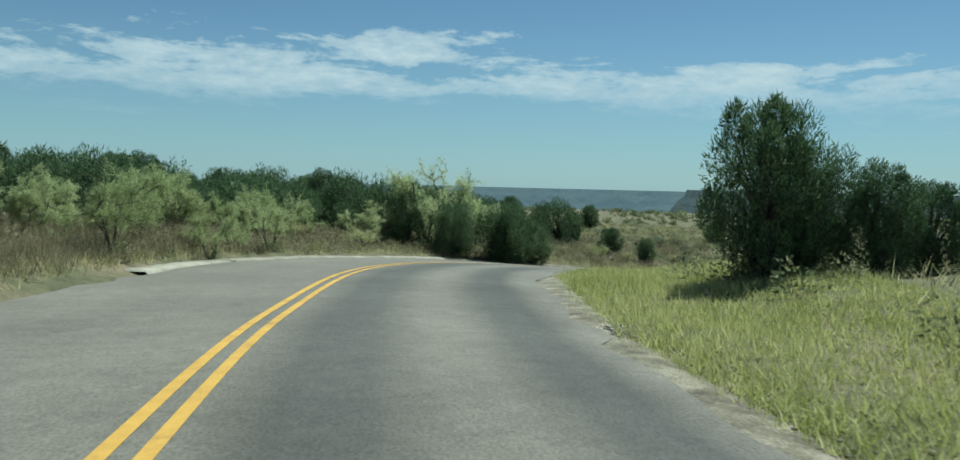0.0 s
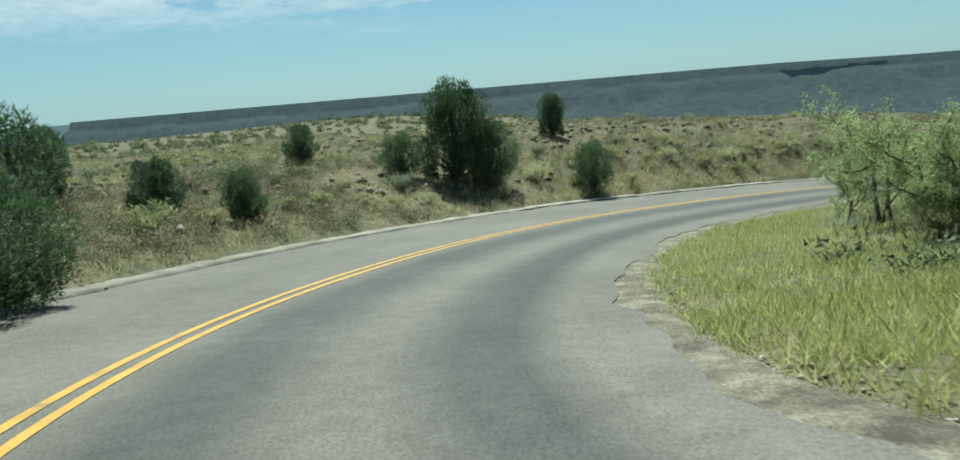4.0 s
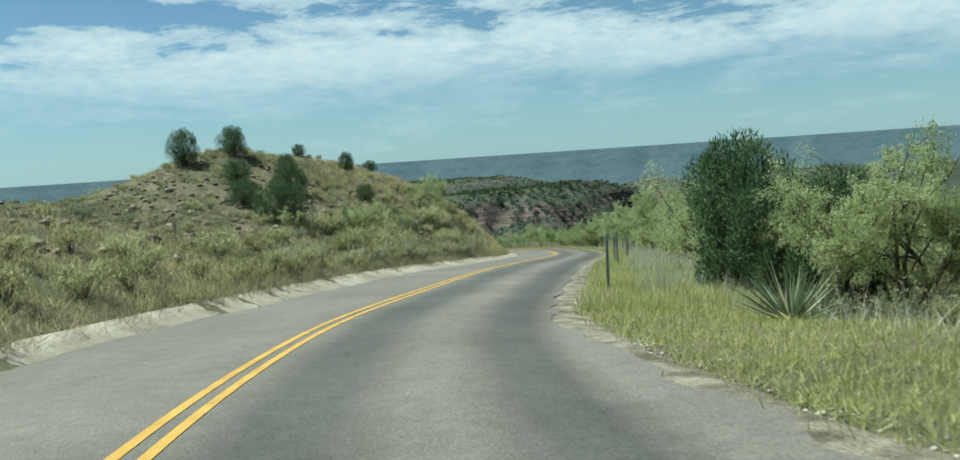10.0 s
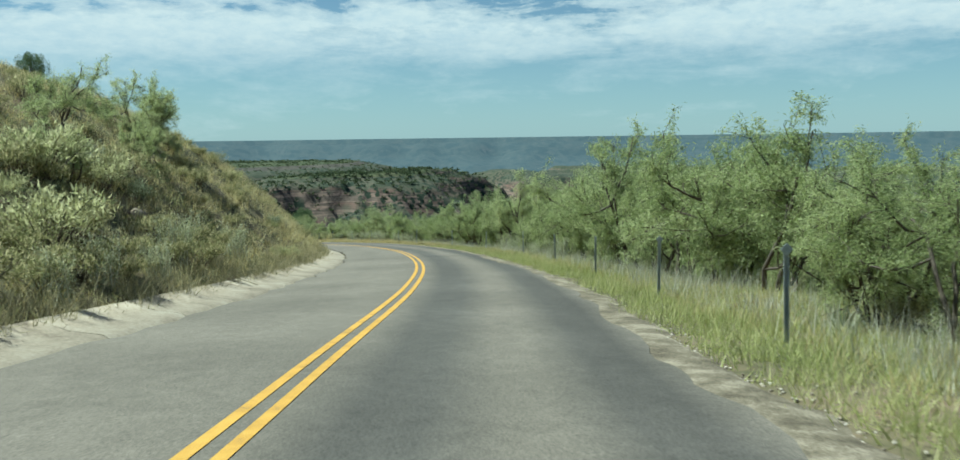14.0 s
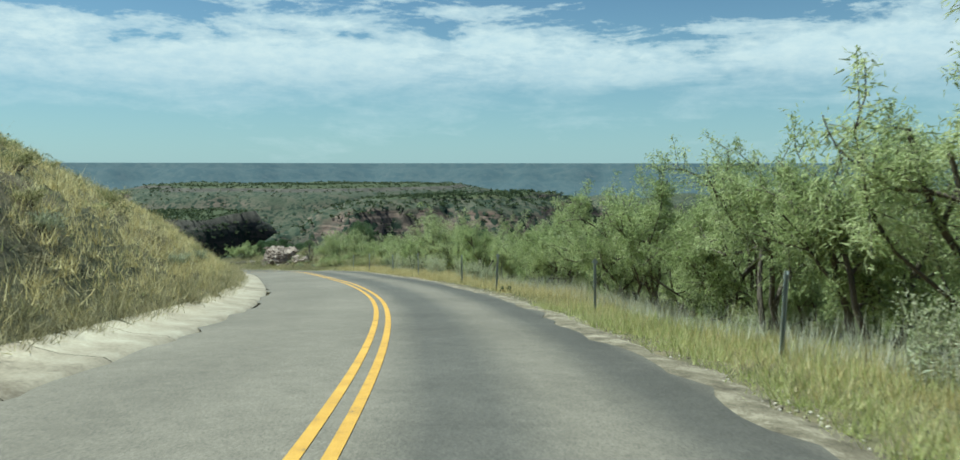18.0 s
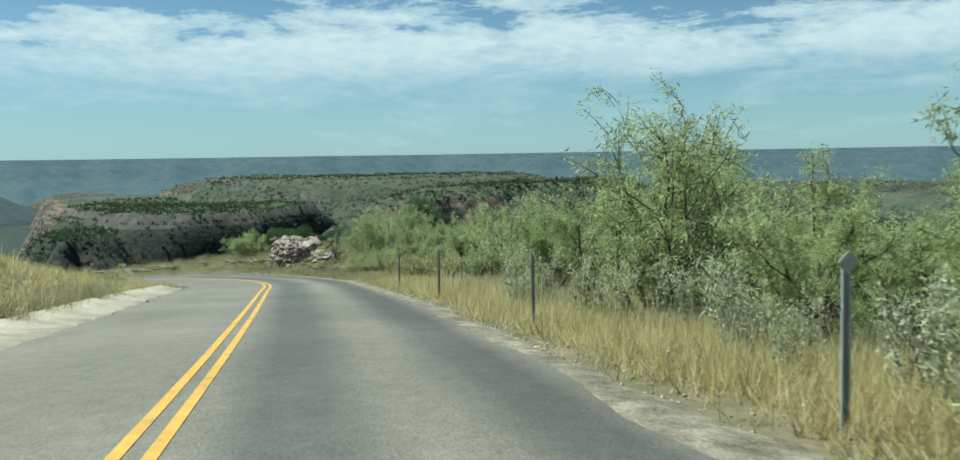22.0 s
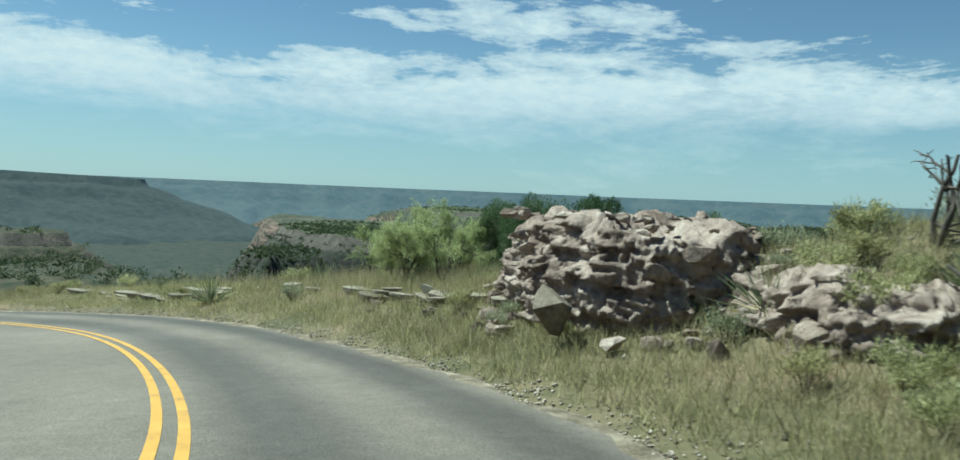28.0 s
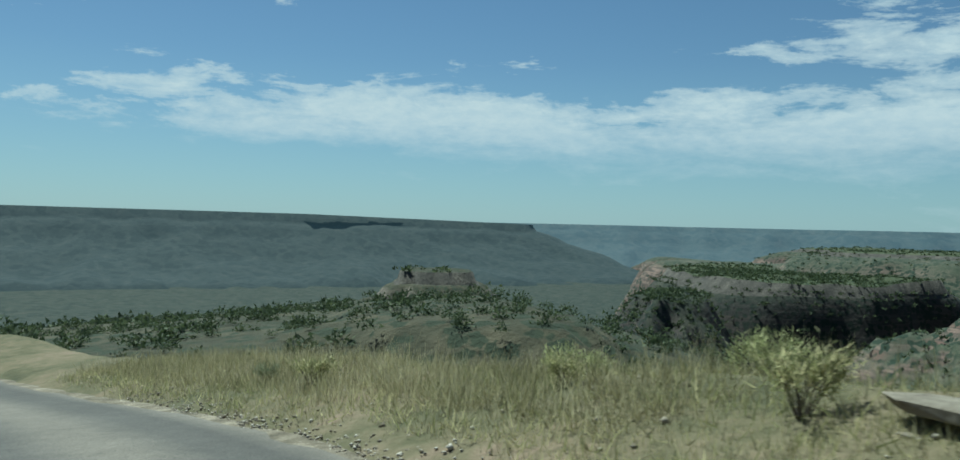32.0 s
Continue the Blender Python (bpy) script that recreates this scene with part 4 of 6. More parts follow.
# ---- landforms of the canyon ----
def landform(name, cx, cy, a, b, turn, top, base, seed, label, mats, cap=0.10, flat=0.55, rough=0.10, rings=34, spokes=150, lip=0.3, category="mesa", run=None):
    """A mesa or butte: flat top, a steep cap and a gullied talus slope."""
    th = np.arange(spokes) / spokes * 2 * np.pi
    r = np.linspace(0, 1, rings)
    T, R = np.meshgrid(th, r)
    c, s = np.cos(T), np.sin(T)
    edge = 1 + rough * (lattice(c * 2, s * 2, 1.0, seed) * 1.6 + lattice(c * 5, s * 5, 1.0, seed + 1) * 0.4)
    lx, ly = a * R * c * edge, b * R * s * edge
    if run:
        # the talus has its own reach along each axis
        top_r, out = np.minimum(R, flat), np.clip((R - flat) / (1 - flat), 0, 1)
        lx, ly = (a * top_r + run[0] * out) * c * edge, (b * top_r + run[1] * out) * s * edge
    depth = top - base
    z = np.where(R < flat, 0.0, 0.0)
    k = flat + 0.035
    z = -depth * cap * smooth(flat, k, R) - depth * lip * smooth(k, k + 0.16, R) - depth * (1 - cap - lip) * np.clip((R - k - 0.10) / (1 - k - 0.10), 0, 1) ** 0.9
    gully = smooth(flat, flat + 0.25, R) * (1 - smooth(0.85, 1.0, R) * 0.5)
    wx, wy = lx + a * 0.05 * lattice(lx, ly, a * 0.2, seed + 7), ly + a * 0.05 * lattice(lx, ly, a * 0.2, seed + 8)
    z = z + gully * depth * (0.12 * lattice(wx, wy, a * 0.2, seed + 4) - 0.09 * np.abs(lattice(wx, wy, a * 0.09, seed + 9)) + 0.03 * lattice(wx, wy, a * 0.04, seed + 3))
    z = z + (R < flat) * depth * 0.025 * (lattice(lx, ly, a * 0.3, seed + 5) + lattice(lx, ly, a * 0.09, seed + 6))
    ca, sa = math.cos(turn), math.sin(turn)
    v = np.stack([cx + lx * ca - ly * sa, cy + lx * sa + ly * ca, top + z], -1).reshape(-1, 3)
    i = np.arange(rings - 1)[:, None] * spokes
    j = np.arange(spokes)[None]
    q = (j + 1) % spokes
    f = np.stack([i + j, i + spokes + j, i + spokes + q, i + q], -1).reshape(-1, 4)
    me = mesh_from(name, v, f, mats[0], True)
    for extra in mats[1:]:
        me.materials.append(extra)
    ring_r = np.repeat(r[:-1], spokes)
    idx = np.where(ring_r < flat - 0.01, 0, np.where(ring_r < k + 0.01, 1, 2))
    if len(mats) > 3:
        idx = np.where(ring_r > 0.86, 3, idx)
    me.polygons.foreach_set("material_index", idx.astype(np.int32))
    ob = tagged(new(name, me), label, category, kind="structure")
    return ob, v


def scarp(name, pts, tops, base, width, label, material, seed, step=24.0, cap=0.14, wob_k=0.22):
    """A long canyon wall: plateau edge along pts, then cliff and talus down to base on the side to the right of the line."""
    p = np.array(pts, float)
    d = np.r_[0, np.cumsum(np.linalg.norm(np.diff(p, axis=0), axis=1))]
    s = np.arange(0, d[-1], step)
    x, y, t = np.interp(s, d, p[:, 0]), np.interp(s, d, p[:, 1]), np.interp(s, d, tops)
    tx, ty = np.gradient(x), np.gradient(y)
    L = np.hypot(tx, ty)
    nx, ny = ty / L, -tx / L
    wob = width * wob_k * (lattice(s, s * 0, width * 0.9, seed) + 0.6 * lattice(s, s * 0, width * 0.33, seed + 1) + 0.3 * lattice(s, s * 0, width * 0.12, seed + 2))
    rows = []
    prof = ((-1.6, 0.0), (-0.4, 0.0), (0.0, 0.0), (0.03, cap), (0.12, cap + 0.06), (0.2, 0.30), (0.25, 0.40), (0.30, 0.46), (0.38, 0.55), (0.48, 0.64), (0.58, 0.73), (0.7, 0.82), (0.85, 0.92), (1.0, 1.0), (1.25, 1.05), (1.4, 1.5))
    for u, h in prof:
        v = s * 0 + u * width
        g = (0.03 + 0.05 * u) * (lattice(s + 0.5 * v, v, width * 0.22, seed + 3) + 0.7 * lattice(s - 0.4 * v, v, width * 0.1, seed + 4) + 0.4 * lattice(s, v, width * 0.05, seed + 5)) * (h > 0)
        off = u * width + wob * (1 if u >= 0 else 0.6)
        rows.append(np.stack([x + nx * off, y + ny * off, t - (t - base) * np.clip(h + g, 0, 1.5)], -1))
    v = np.stack(rows, 1).reshape(-1, 3)
    return tagged(new(name, mesh_from(name, v, grid_faces(len(s), len(prof))[:, ::-1], material, True)), label, "canyon wall", kind="structure")


# dissected canyon country between the road and the far rim
cxs, cys = np.arange(330, 3900, 15.0), np.arange(-2600, 2600, 15.0)
cgx, cgy = np.meshgrid(cxs, cys)
cr_ = np.hypot(cgx - 180, cgy)
warp_x, warp_y = cgx + 60 * lattice(cgx, cgy, 240, 121), cgy + 60 * lattice(cgx, cgy, 240, 122)
ridge_n = 1 - np.abs(lattice(warp_x, warp_y, 620, 123) * 0.62 + lattice(warp_x, warp_y, 270, 124) * 0.38) * 1.9
ridge_n = np.clip(ridge_n, 0, 1)
roof = -34 - 0.026 * cr_ - 30 * (1 - smooth(600, 1500, cr_))
cz = -196 + (roof + 196) * smooth(0.30, 0.92, ridge_n)
step_h = 17.0
lev = cz / step_h
cz = cz * 0.35 + 0.65 * step_h * (np.floor(lev) + smooth(0.25, 0.75, lev - np.floor(lev)))
cz += 6 * lattice(cgx, cgy, 95, 125) + 3.5 * np.abs(lattice(cgx, cgy, 42, 126))
cz -= 60 * (1 - smooth(430, 640, cr_))
bearing = np.arctan2(cgy - 2, cgx - 243)
cz -= 200 * smooth(0.13, 0.24, bearing)
cz -= 75 * (1 - smooth(330, 560, np.hypot(cgx - 1130, (cgy + 30) * 1.1)))
tagged(new("canyon_country", mesh_from("canyon_country", np.stack([cgx, cgy, cz], -1).reshape(-1, 3), grid_faces(*cgx.shape), M_CANYON, True)), "dissected canyon country of ridges and ravines dotted with juniper", "canyon", kind="structure")
_, v_mesa = landform("mesa", 1190, 2, 320, 215, radians(38), -64, -190, 3, "flat-topped mesa with green top and shaded cliff", (M_MESATOP, M_CAP, M_MESA_SHADE, M_MESA_SHADE), flat=0.52, cap=0.09, rough=0.10, lip=0.26, run=(78, 150))
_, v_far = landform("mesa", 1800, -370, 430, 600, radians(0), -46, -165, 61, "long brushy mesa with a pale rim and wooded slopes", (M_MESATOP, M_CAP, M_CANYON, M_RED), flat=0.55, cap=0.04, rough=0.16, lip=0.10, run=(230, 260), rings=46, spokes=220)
_, v_mid = landform("mesa", 2760, -520, 260, 760, radians(6), -92, -190, 9, "long low mesa with a pale rim line", (M_MESATOP, M_CAP, M_MESA_SHADE), flat=0.62, cap=0.10, rough=0.14)
_, v_rdg = landform("ridge", 950, -345, 200, 330, radians(15), -40, -150, 21, "brush-covered ridge with red lower slopes", (M_MESATOP, M_CANYON, M_CANYON, M_RED), flat=0.30, rough=0.22, cap=0.04, lip=0.10, run=(190, 190), rings=46, spokes=220)
_, v_btt = landform("butte", 648, 180, 84, 62, 0.4, -45, -76, 31, "small red layered butte", (M_SLOPE, M_CAP, M_SLOPE, M_MESA_SHADE), flat=0.30, cap=0.20, rough=0.16, lip=0.10, spokes=110, category="butte")
_, v_hil = landform("hill", 112, -92, 60, 46, 0.5, 1.5, -30, 51, "brushy brown hill with a rocky crest", (M_HILL, M_HILL, M_HILL), flat=0.10, cap=0.08, rough=0.25, category="hill")
scarp("canyon_wall", ((900, 3300), (2050, 2450), (2950, 1660), (3560, 1070), (3680, 1000), (3900, 1300), (4300, 2400)), (15, 16, 16, 0, -3, -3, -3), -190, 620, "dark hazy canyon wall ending in a sharp corner", M_WALL_HAZE, 5, wob_k=0.06)
# brushy ridge that runs out from the last bend to the butte
rt, rd_ = np.meshgrid(np.linspace(18, 620, 220), np.linspace(-230, 260, 170))
axx, axy = math.cos(0.40), math.sin(0.40)
rpx, rpy = 243 + rt * axx - rd_ * axy, 2 + rt * axy + rd_ * axx
side = np.where(rd_ > 0, 0.055 * rd_ + 0.0004 * rd_ ** 2, -0.30 * rd_ + 0.0012 * rd_ ** 2)
rz = -26.5 - 0.082 * rt - side + 3.2 * lattice(rpx, rpy, 70, 131) + 1.8 * lattice(rpx, rpy, 26, 132) + 0.7 * np.abs(lattice(rpx, rpy, 9, 133))
rz -= 45 * smooth(0.72, 1.0, np.abs(rd_) / 250) + 30 * (1 - smooth(18, 75, rt)) + 40 * smooth(520, 620, rt)
lev = rz / 3.4
rz = 0.45 * rz + 0.55 * 3.4 * (np.floor(lev) + smooth(0.25, 0.6, lev - np.floor(lev)))
tagged(new("brush_ridge", mesh_from("brush_ridge", np.stack([rpx, rpy, rz], -1).reshape(-1, 3), grid_faces(*rt.shape), M_SLOPE, True)), "brushy ridge running out into the canyon", "ridge", kind="structure")
n = 21000
ii = np.minimum((rng.uniform(0, 1, n) ** 1.8 * 220).astype(int), 219) + 220 * rng.integers(0, 170, n)
bp = np.stack([rpx, rpy, rz], -1).reshape(-1, 3)[ii] + rng.normal(size=(n, 3)) * [2.5, 2.5, 0.1]
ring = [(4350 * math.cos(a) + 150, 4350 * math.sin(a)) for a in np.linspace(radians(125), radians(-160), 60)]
scarp("far_rim", ring, [8.0] * 60, -190, 820, "hazy far rim of the canyon on the horizon", M_FAR_HAZE, 15, 40.0, 0.10)
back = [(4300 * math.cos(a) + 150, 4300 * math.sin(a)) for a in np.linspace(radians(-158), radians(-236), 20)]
scarp("far_rim_behind", back, [6.0] * 20, -190, 820, "hazy far rim of the canyon on the horizon", M_FAR_HAZE, 25, 60.0, 0.10)
_, v_sad = landform("ridge", 985, 96, 240, 100, radians(10), -74, -165, 81, "brushy saddle leading to the mesa", (M_MESATOP, M_MESA_SHADE, M_MESA_SHADE), flat=0.16, cap=0.02, rough=0.16, lip=0.04)
landform("ridge", 800, -230, 80, 60, 0.9, -84, -150, 71, "bare red clay slope below the ridge", (M_MESA_SHADE, M_RED, M_RED), flat=0.2, cap=0.2, rough=0.22)


def specks(name, where, size, material, label, per=16, leaf=0.9, broad=0.75):
    """Far brush, one clump of leaves to each place."""
    n = len(where)
    d = rng.normal(size=(n, per, 3))
    d /= np.linalg.norm(d, axis=2)[:, :, None]
    d[:, :, 2] = np.abs(d[:, :, 2])
    sz = np.broadcast_to(size, n)[:, None]
    base = where[:, None] + d * (sz * rng.uniform(0.2, 0.85, (n, per)))[:, :, None]
    l = (sz * rng.uniform(0.75, 1.2, (n, per))).ravel() * leaf
    me = blades(base.reshape(-1, 3), (d + rng.normal(size=d.shape) * 0.6).reshape(-1, 3), l, l * broad, material, name)
    return tagged(new(name, me), label, "brush", kind="stuff")


pts = []
for v, n in ((v_mesa, 5000), (v_rdg, 5200), (v_far, 5000), (v_btt, 26), (v_sad, 2600)):
    pts.append(v[rng.integers(0, len(v), n)] + rng.normal(size=(n, 3)) * [2.5, 2.5, 0.2])
pts = np.vstack(pts)
near_b = np.hypot(bp[:, 0] - 243, bp[:, 1] - 2) < 190
specks("near_ridge_brush", bp[near_b], rng.uniform(0.5, 1.5, int(near_b.sum())) * (1 + 0.8 * (rng.uniform(size=int(near_b.sum())) > 0.8)), M_DARKBRUSH, "dark brush on the near slope of the ridge", 62, 0.26, 0.7)
bp = bp[~near_b]
specks("ridge_brush", bp, rng.uniform(0.6, 1.7, len(bp)) * (1 + 0.9 * (rng.uniform(size=len(bp)) > 0.8)), M_DARKBRUSH, "dark brush dotting the ridge", 26, 0.40, 0.9)
hp = v_hil[rng.integers(0, len(v_hil), 420)] + rng.normal(size=(420, 3)) * [1.5, 1.5, 0.1]
specks("hill_brush", hp, rng.uniform(0.4, 1.1, len(hp)), M_BRUSH, "low green brush on the brown hill", 44, 0.3)
specks("mesa_brush", pts, rng.uniform(1.2, 3.0, len(pts)), M_DARKBRUSH, "dark juniper brush dotting the far slopes", 10)
n = 5200
x, y = rng.uniform(150, 800, n), rng.uniform(-330, 420, n)
s, lat = nearest(x, y)
ok = (np.abs(lat) > 45) & (lattice(x, y, 50, 77) > -0.25)
x, y = x[ok], y[ok]
specks("canyon_brush", np.stack([x, y, ground_z(x, y)], -1), rng.uniform(0.6, 1.7, len(x)), M_DARKBRUSH, "scattered dark brush on the canyon floor", 40, 0.42)
n = 6000
x, y = rng.uniform(-120, 220, n), rng.uniform(-140, 260, n)
s, lat = nearest(x, y)
ok = (np.abs(lat) > 40)
x, y = x[ok], y[ok]
specks("upland_brush", np.stack([x, y, ground_z(x, y)], -1), rng.uniform(0.5, 1.6, len(x)), M_BRUSH, "scattered green brush on the upland", 44, 0.42)


# ---- trees and bushes, stretch by stretch ----
for x, y, h, t in ((4.3, 10.3, 1.9, 1.25), (5.2, 10.6, 1.5, 1.2), (6.3, 10.2, 1.4, 1.1), (7.6, 10.8, 1.3, 1), (8.9, 10.2, 1.2, 1), (-14, 30, 3.0, 1), (-17, 36, 3.0, 1), (-12, 42, 3.0, 1),
            (-10, 50, 3.3, 1), (-9.5, 59, 3.4, 1), (-5, 62, 3.0, 1), (-16, 48, 3.0, 1), (-20, 42, 3.4, 1), (-6, 70, 3.0, 1), (-1, 76, 3.0, 1), (-22, 30, 3.0, 1), (-25, 22, 3.0, 1),
            (-13, 24, 2.4, 1), (-18, 26, 2.8, 1)):
    JUNI.put(x - 1.3, y + 1.2, h * (1.42 if y < 12 else 1.0), t)
for x, y, h, t in ((-14, 66, 3.2, 1), (1.2, 36.4, 2.8, 0.95), (2.6, 37.6, 2.5, 1), (-1.2, 37.2, 2.2, 1), (6.2, 49.5, 2.1, 1), (8.2, 46.4, 1.9, 0.95), (4.5, 51, 2.2, 1.1), (10.2, 45.4, 1.6, 1), (17, 54.2, 1.7, 1),
            (19.3, 50.6, 1.9, 1), (21.6, 50.0, 4.0, 1.1), (23.0, 49.6, 2.9, 1), (28.2, 48.6, 2.2, 1.1), (32.5, 55, 2.1, 1.2), (3, 62, 2.4, 1), (0, 66, 2.6, 1), (9, 60, 2.0, 1)):
    JUNI.put(x - 1.3, y + 1.2, h * (1.42 if y < 12 else 1.0), t)
for k in range(70):
    x, y = rng.uniform(-42, 4), rng.uniform(20, 88)
    q, lat = nearest(np.array([x]), np.array([y]))
    if lat[0] < -11:
        JUNI_FAR.put(x, y, rng.uniform(2.4, 3.5), rng.uniform(0.8, 1.05))
for k in range(64):
    u = k / 63
    x, y = -17 + 15 * u + rng.normal() * 1.6, 22 + 44 * u + rng.normal() * 1.6
    q, lat = nearest(np.array([x]), np.array([y]))
    if lat[0] < -8.5:
        JUNI_FAR.put(x, y, rng.uniform(1.9, 3.1), rng.uniform(0.8, 1.0))
for x, y, h in ((1.2, 36.4, 3.2), (-1.2, 35.6, 2.8), (-3.6, 36.4, 2.8)):
    JUNI.put(x - 1.3, y + 1.0, h, which=1)
for x, y, h in ((-2.4, 36.8, 4.7), (-7.4, 24.0, 1.9), (-8.0, 19.5, 1.6), (-9.2, 15.5, 2.2), (-9.0, 30.0, 2.2)):
    MESQ.put(x - 1.3, y + 1.0, h, which=2)
JUNI.put(223.7, -21.7, 4.4, which=1)
JUNI.put(225.6, -22.6, 3.8, which=1)
# inside of the first bends
for s, lat, h in ((86, 9.5, 2.6), (91, 9.0, 3.2), (95, 11, 3.0), (99.5, 7.6, 2.4), (102, 9.2, 2.5), (105.5, 11, 3.0), (109.5, 10.6, 3.2), (112, 9.4, 3.5), (115.4, 9.6, 4.2),
            (118, 9.8, 3.3), (120.5, 11.5, 3.0), (124, 13.5, 3.1), (126.5, 10.4, 2.9), (136.2, 9.4, 2.9), (134.2, 10.0, 3.1), (137.8, 9.0, 2.4), (144.6, 8.8, 2.8), (130, 12.5, 3.6),
            (134.5, 13.5, 3.0)):
    MESQ.reach(s, lat, h)
for s, lat, h in ((146, 9.4, 2.2), (150, 9.0, 2.4), (154, 9.2, 2.6), (160.5, 8.8, 2.9), (163, 9.0, 2.3), (167, 8.6, 2.6), (171, 9.0, 2.8), (173.4, 8.8, 3.4), (177.5, 8.6, 4.5), (182, 8.8, 4.9),
            (185.5, 8.8, 4.4), (189, 8.8, 5.7), (194, 9.0, 5.2), (199.5, 9.0, 5.1), (203, 8.6, 3.6), (206, 8.8, 4.3), (210.5, 8.8, 5.2), (214.5, 8.8, 4.6), (218, 8.6, 4.2), (220.5, 9.2, 4.4),
            (224.2, 8.8, 4.4), (227, 8.8, 4.1), (229.5, 9.0, 3.3), (234, 8.8, 3.0), (236.8, 8.8, 3.2), (241, 8.8, 2.7), (245, 8.6, 3.3), (248, 8.8, 3.5), (251.5, 8.8, 2.7), (258, 8.8, 3.7),
            (262, 8.8, 2.9), (265.5, 8.8, 3.0), (273.5, 8.8, 3.2), (277.5, 9.0, 3.2), (281, 9.4, 3.2), (286, 9.6, 3.2)):
    MESQ.reach(s, lat, h)
for s, lat, h in ((282, 18.8, 4.2),):
    MESQ.reach(s, lat, h)
for s, lat, h in ((287.5, 6.8, 1.5), (289.4, 7.2, 1.8), (291.2, 6.6, 1.6), (292.6, 7.4, 2.0), (294.2, 6.8, 1.6), (295.8, 7.6, 1.7), (290.4, 8.4, 2.0), (298.0, 8.4, 1.5)):
    MESQ.reach(s, lat, h)
for s in np.arange(88, 290, 2.1):
    lat = rng.uniform(16, 34)
    MESQ_FAR.reach(s + rng.uniform(-1, 1), lat, rng.uniform(2.0, 3.0) if s < 150 else rng.uniform(1.6, 3.0))
for s in np.arange(150, 284, 4.5):
    MESQ.reach(s + rng.uniform(-1.5, 1.5), rng.uniform(11.0, 13.5), rng.uniform(1.8, 3.0))
for s, lat, h in ((149.0, 8.8, 4.2), (158.4, 8.6, 3.8), (237.6, 8.8, 3.3), (254.6, 8.6, 4.0), (256.5, 8.6, 4.7), (268.0, 8.4, 3.3), (272.5, 8.6, 3.6), (292.6, 9.4, 4.4), (294.4, 9.0, 4.3), (295.6, 8.6, 4.2), (296.6, 9.6, 4.4), (297.6, 8.8, 4.8), (291.0, 10.0, 4.0)):
    THIN.reach(s, lat, h)
for s, lat, h, t in ((140.0, 8.0, 3.6, 1.1), (138.6, 8.6, 3.0, 1.0), (137.4, 9.6, 3.1, 1.0), (142.0, 8.6, 3.0, 1), (143.8, 9.2, 2.4, 1), (249, 17, 3.0, 1), (262, 18, 3.4, 1), (286, 22, 3.6, 1), (314, 17.5, 2.5, 1.1), (316.5, 19, 3.2, 1), (309, 21, 3.4, 1)):
    JUNI.put(*at(s, lat), h, t, which=2)
for x, y, h in ((229.0, -10.4, 2.4), (227.4, -9.8, 1.9), (230.4, -12.4, 2.6), (226.2, -12.6, 1.8), (232.5, -9.8, 2.5), (232.5, -11.4, 2.5), (226.5, -13.6, 1.6), (236, -12.5, 2.5)):
    JUNI.put(x, y, h)
for x, y, h in ((231.0, -7.0, 2.7), (233.4, -8.4, 2.7), (235.5, -6.4, 2.3), (229.2, -7.8, 2.2)):
    MESQ.put(x, y, h)
# the cone-shaped hill and the slope beyond it
for x, y, h, t in ((103.6, 38.9, 2.3, 1.0), (102.0, 42.4, 2.2, 1.3), (81.4, 38.3, 2.9, 0.95), (97.8, 39.2, 2.2, 0.8), (96.0, 36.0, 2.6, 0.9), (90.0, 39.5, 2.0, 0.9), (102.4, 35.3, 1.6, 0.9), (109.9, 29.4, 1.5, 1.2), (99.1, 30.3, 1.7, 0.9), (112.0, 33.0, 1.2, 1), (118.5, 25.5, 1.4, 1), (176.0, 9.7, 2.6, 1.0), (143.0, 13.8, 1.2, 1)):
    JUNI.put(x, y, h, t, which=1)
for s, lat, h in ((160, -8.8, 2.2), (163.5, -9.2, 2.9), (167, -9.6, 3.0), (170.5, -8.6, 2.3), (174, -9.8, 2.0), (157, -10, 1.8)):
    MESQ.reach(s, lat, h)
for x, y, h in ((215.6, -13.0, 2.3), (213.4, -12.6, 2.6)):
    dead_tree(stand(x, y, rng.uniform(0, 6)), h)
dead_tree(stand(*at(125.5, 9.6), 1.0), 3.6)

# low bushes
for k in range(90):
    a, r = rng.uniform(0, 6.28), 16 * math.sqrt(rng.uniform(0, 1))
    x, y = 102 + r * math.cos(a), 37 + r * math.sin(a)
    if nearest(np.array([x]), np.array([y]))[1][0] < -7:
        GREEN.put(x, y, rng.uniform(0.3, 0.8))
for s in np.arange(272, 309, 0.5):
    (GREEN if rng.uniform() < 0.7 else SAGE).put(*at(s, rng.uniform(6.4, 12)), rng.uniform(0.7, 1.5) if s < 297 else rng.uniform(0.35, 0.7))
for s in np.arange(62, 140, 1.7):
    GREEN.put(*at(s, -wleft(s) - rng.uniform(1.2, 4.0)), rng.uniform(0.45, 1.05))
for s in np.arange(84, 186, 2.0):
    (GREEN if rng.uniform() < 0.75 else SAGE).put(*at(s, -rng.uniform(6.5, 16)), rng.uniform(0.4, 0.95), which=1)
for s in np.arange(116, 152, 1.3):
    GREEN.put(*at(s, -rng.uniform(6.2, 8.6)), rng.uniform(0.5, 1.1))
for s in np.arange(156, 182, 1.0):
    GREEN.put(*at(s, -rng.uniform(6.2, 11)), rng.uniform(0.9, 1.7))
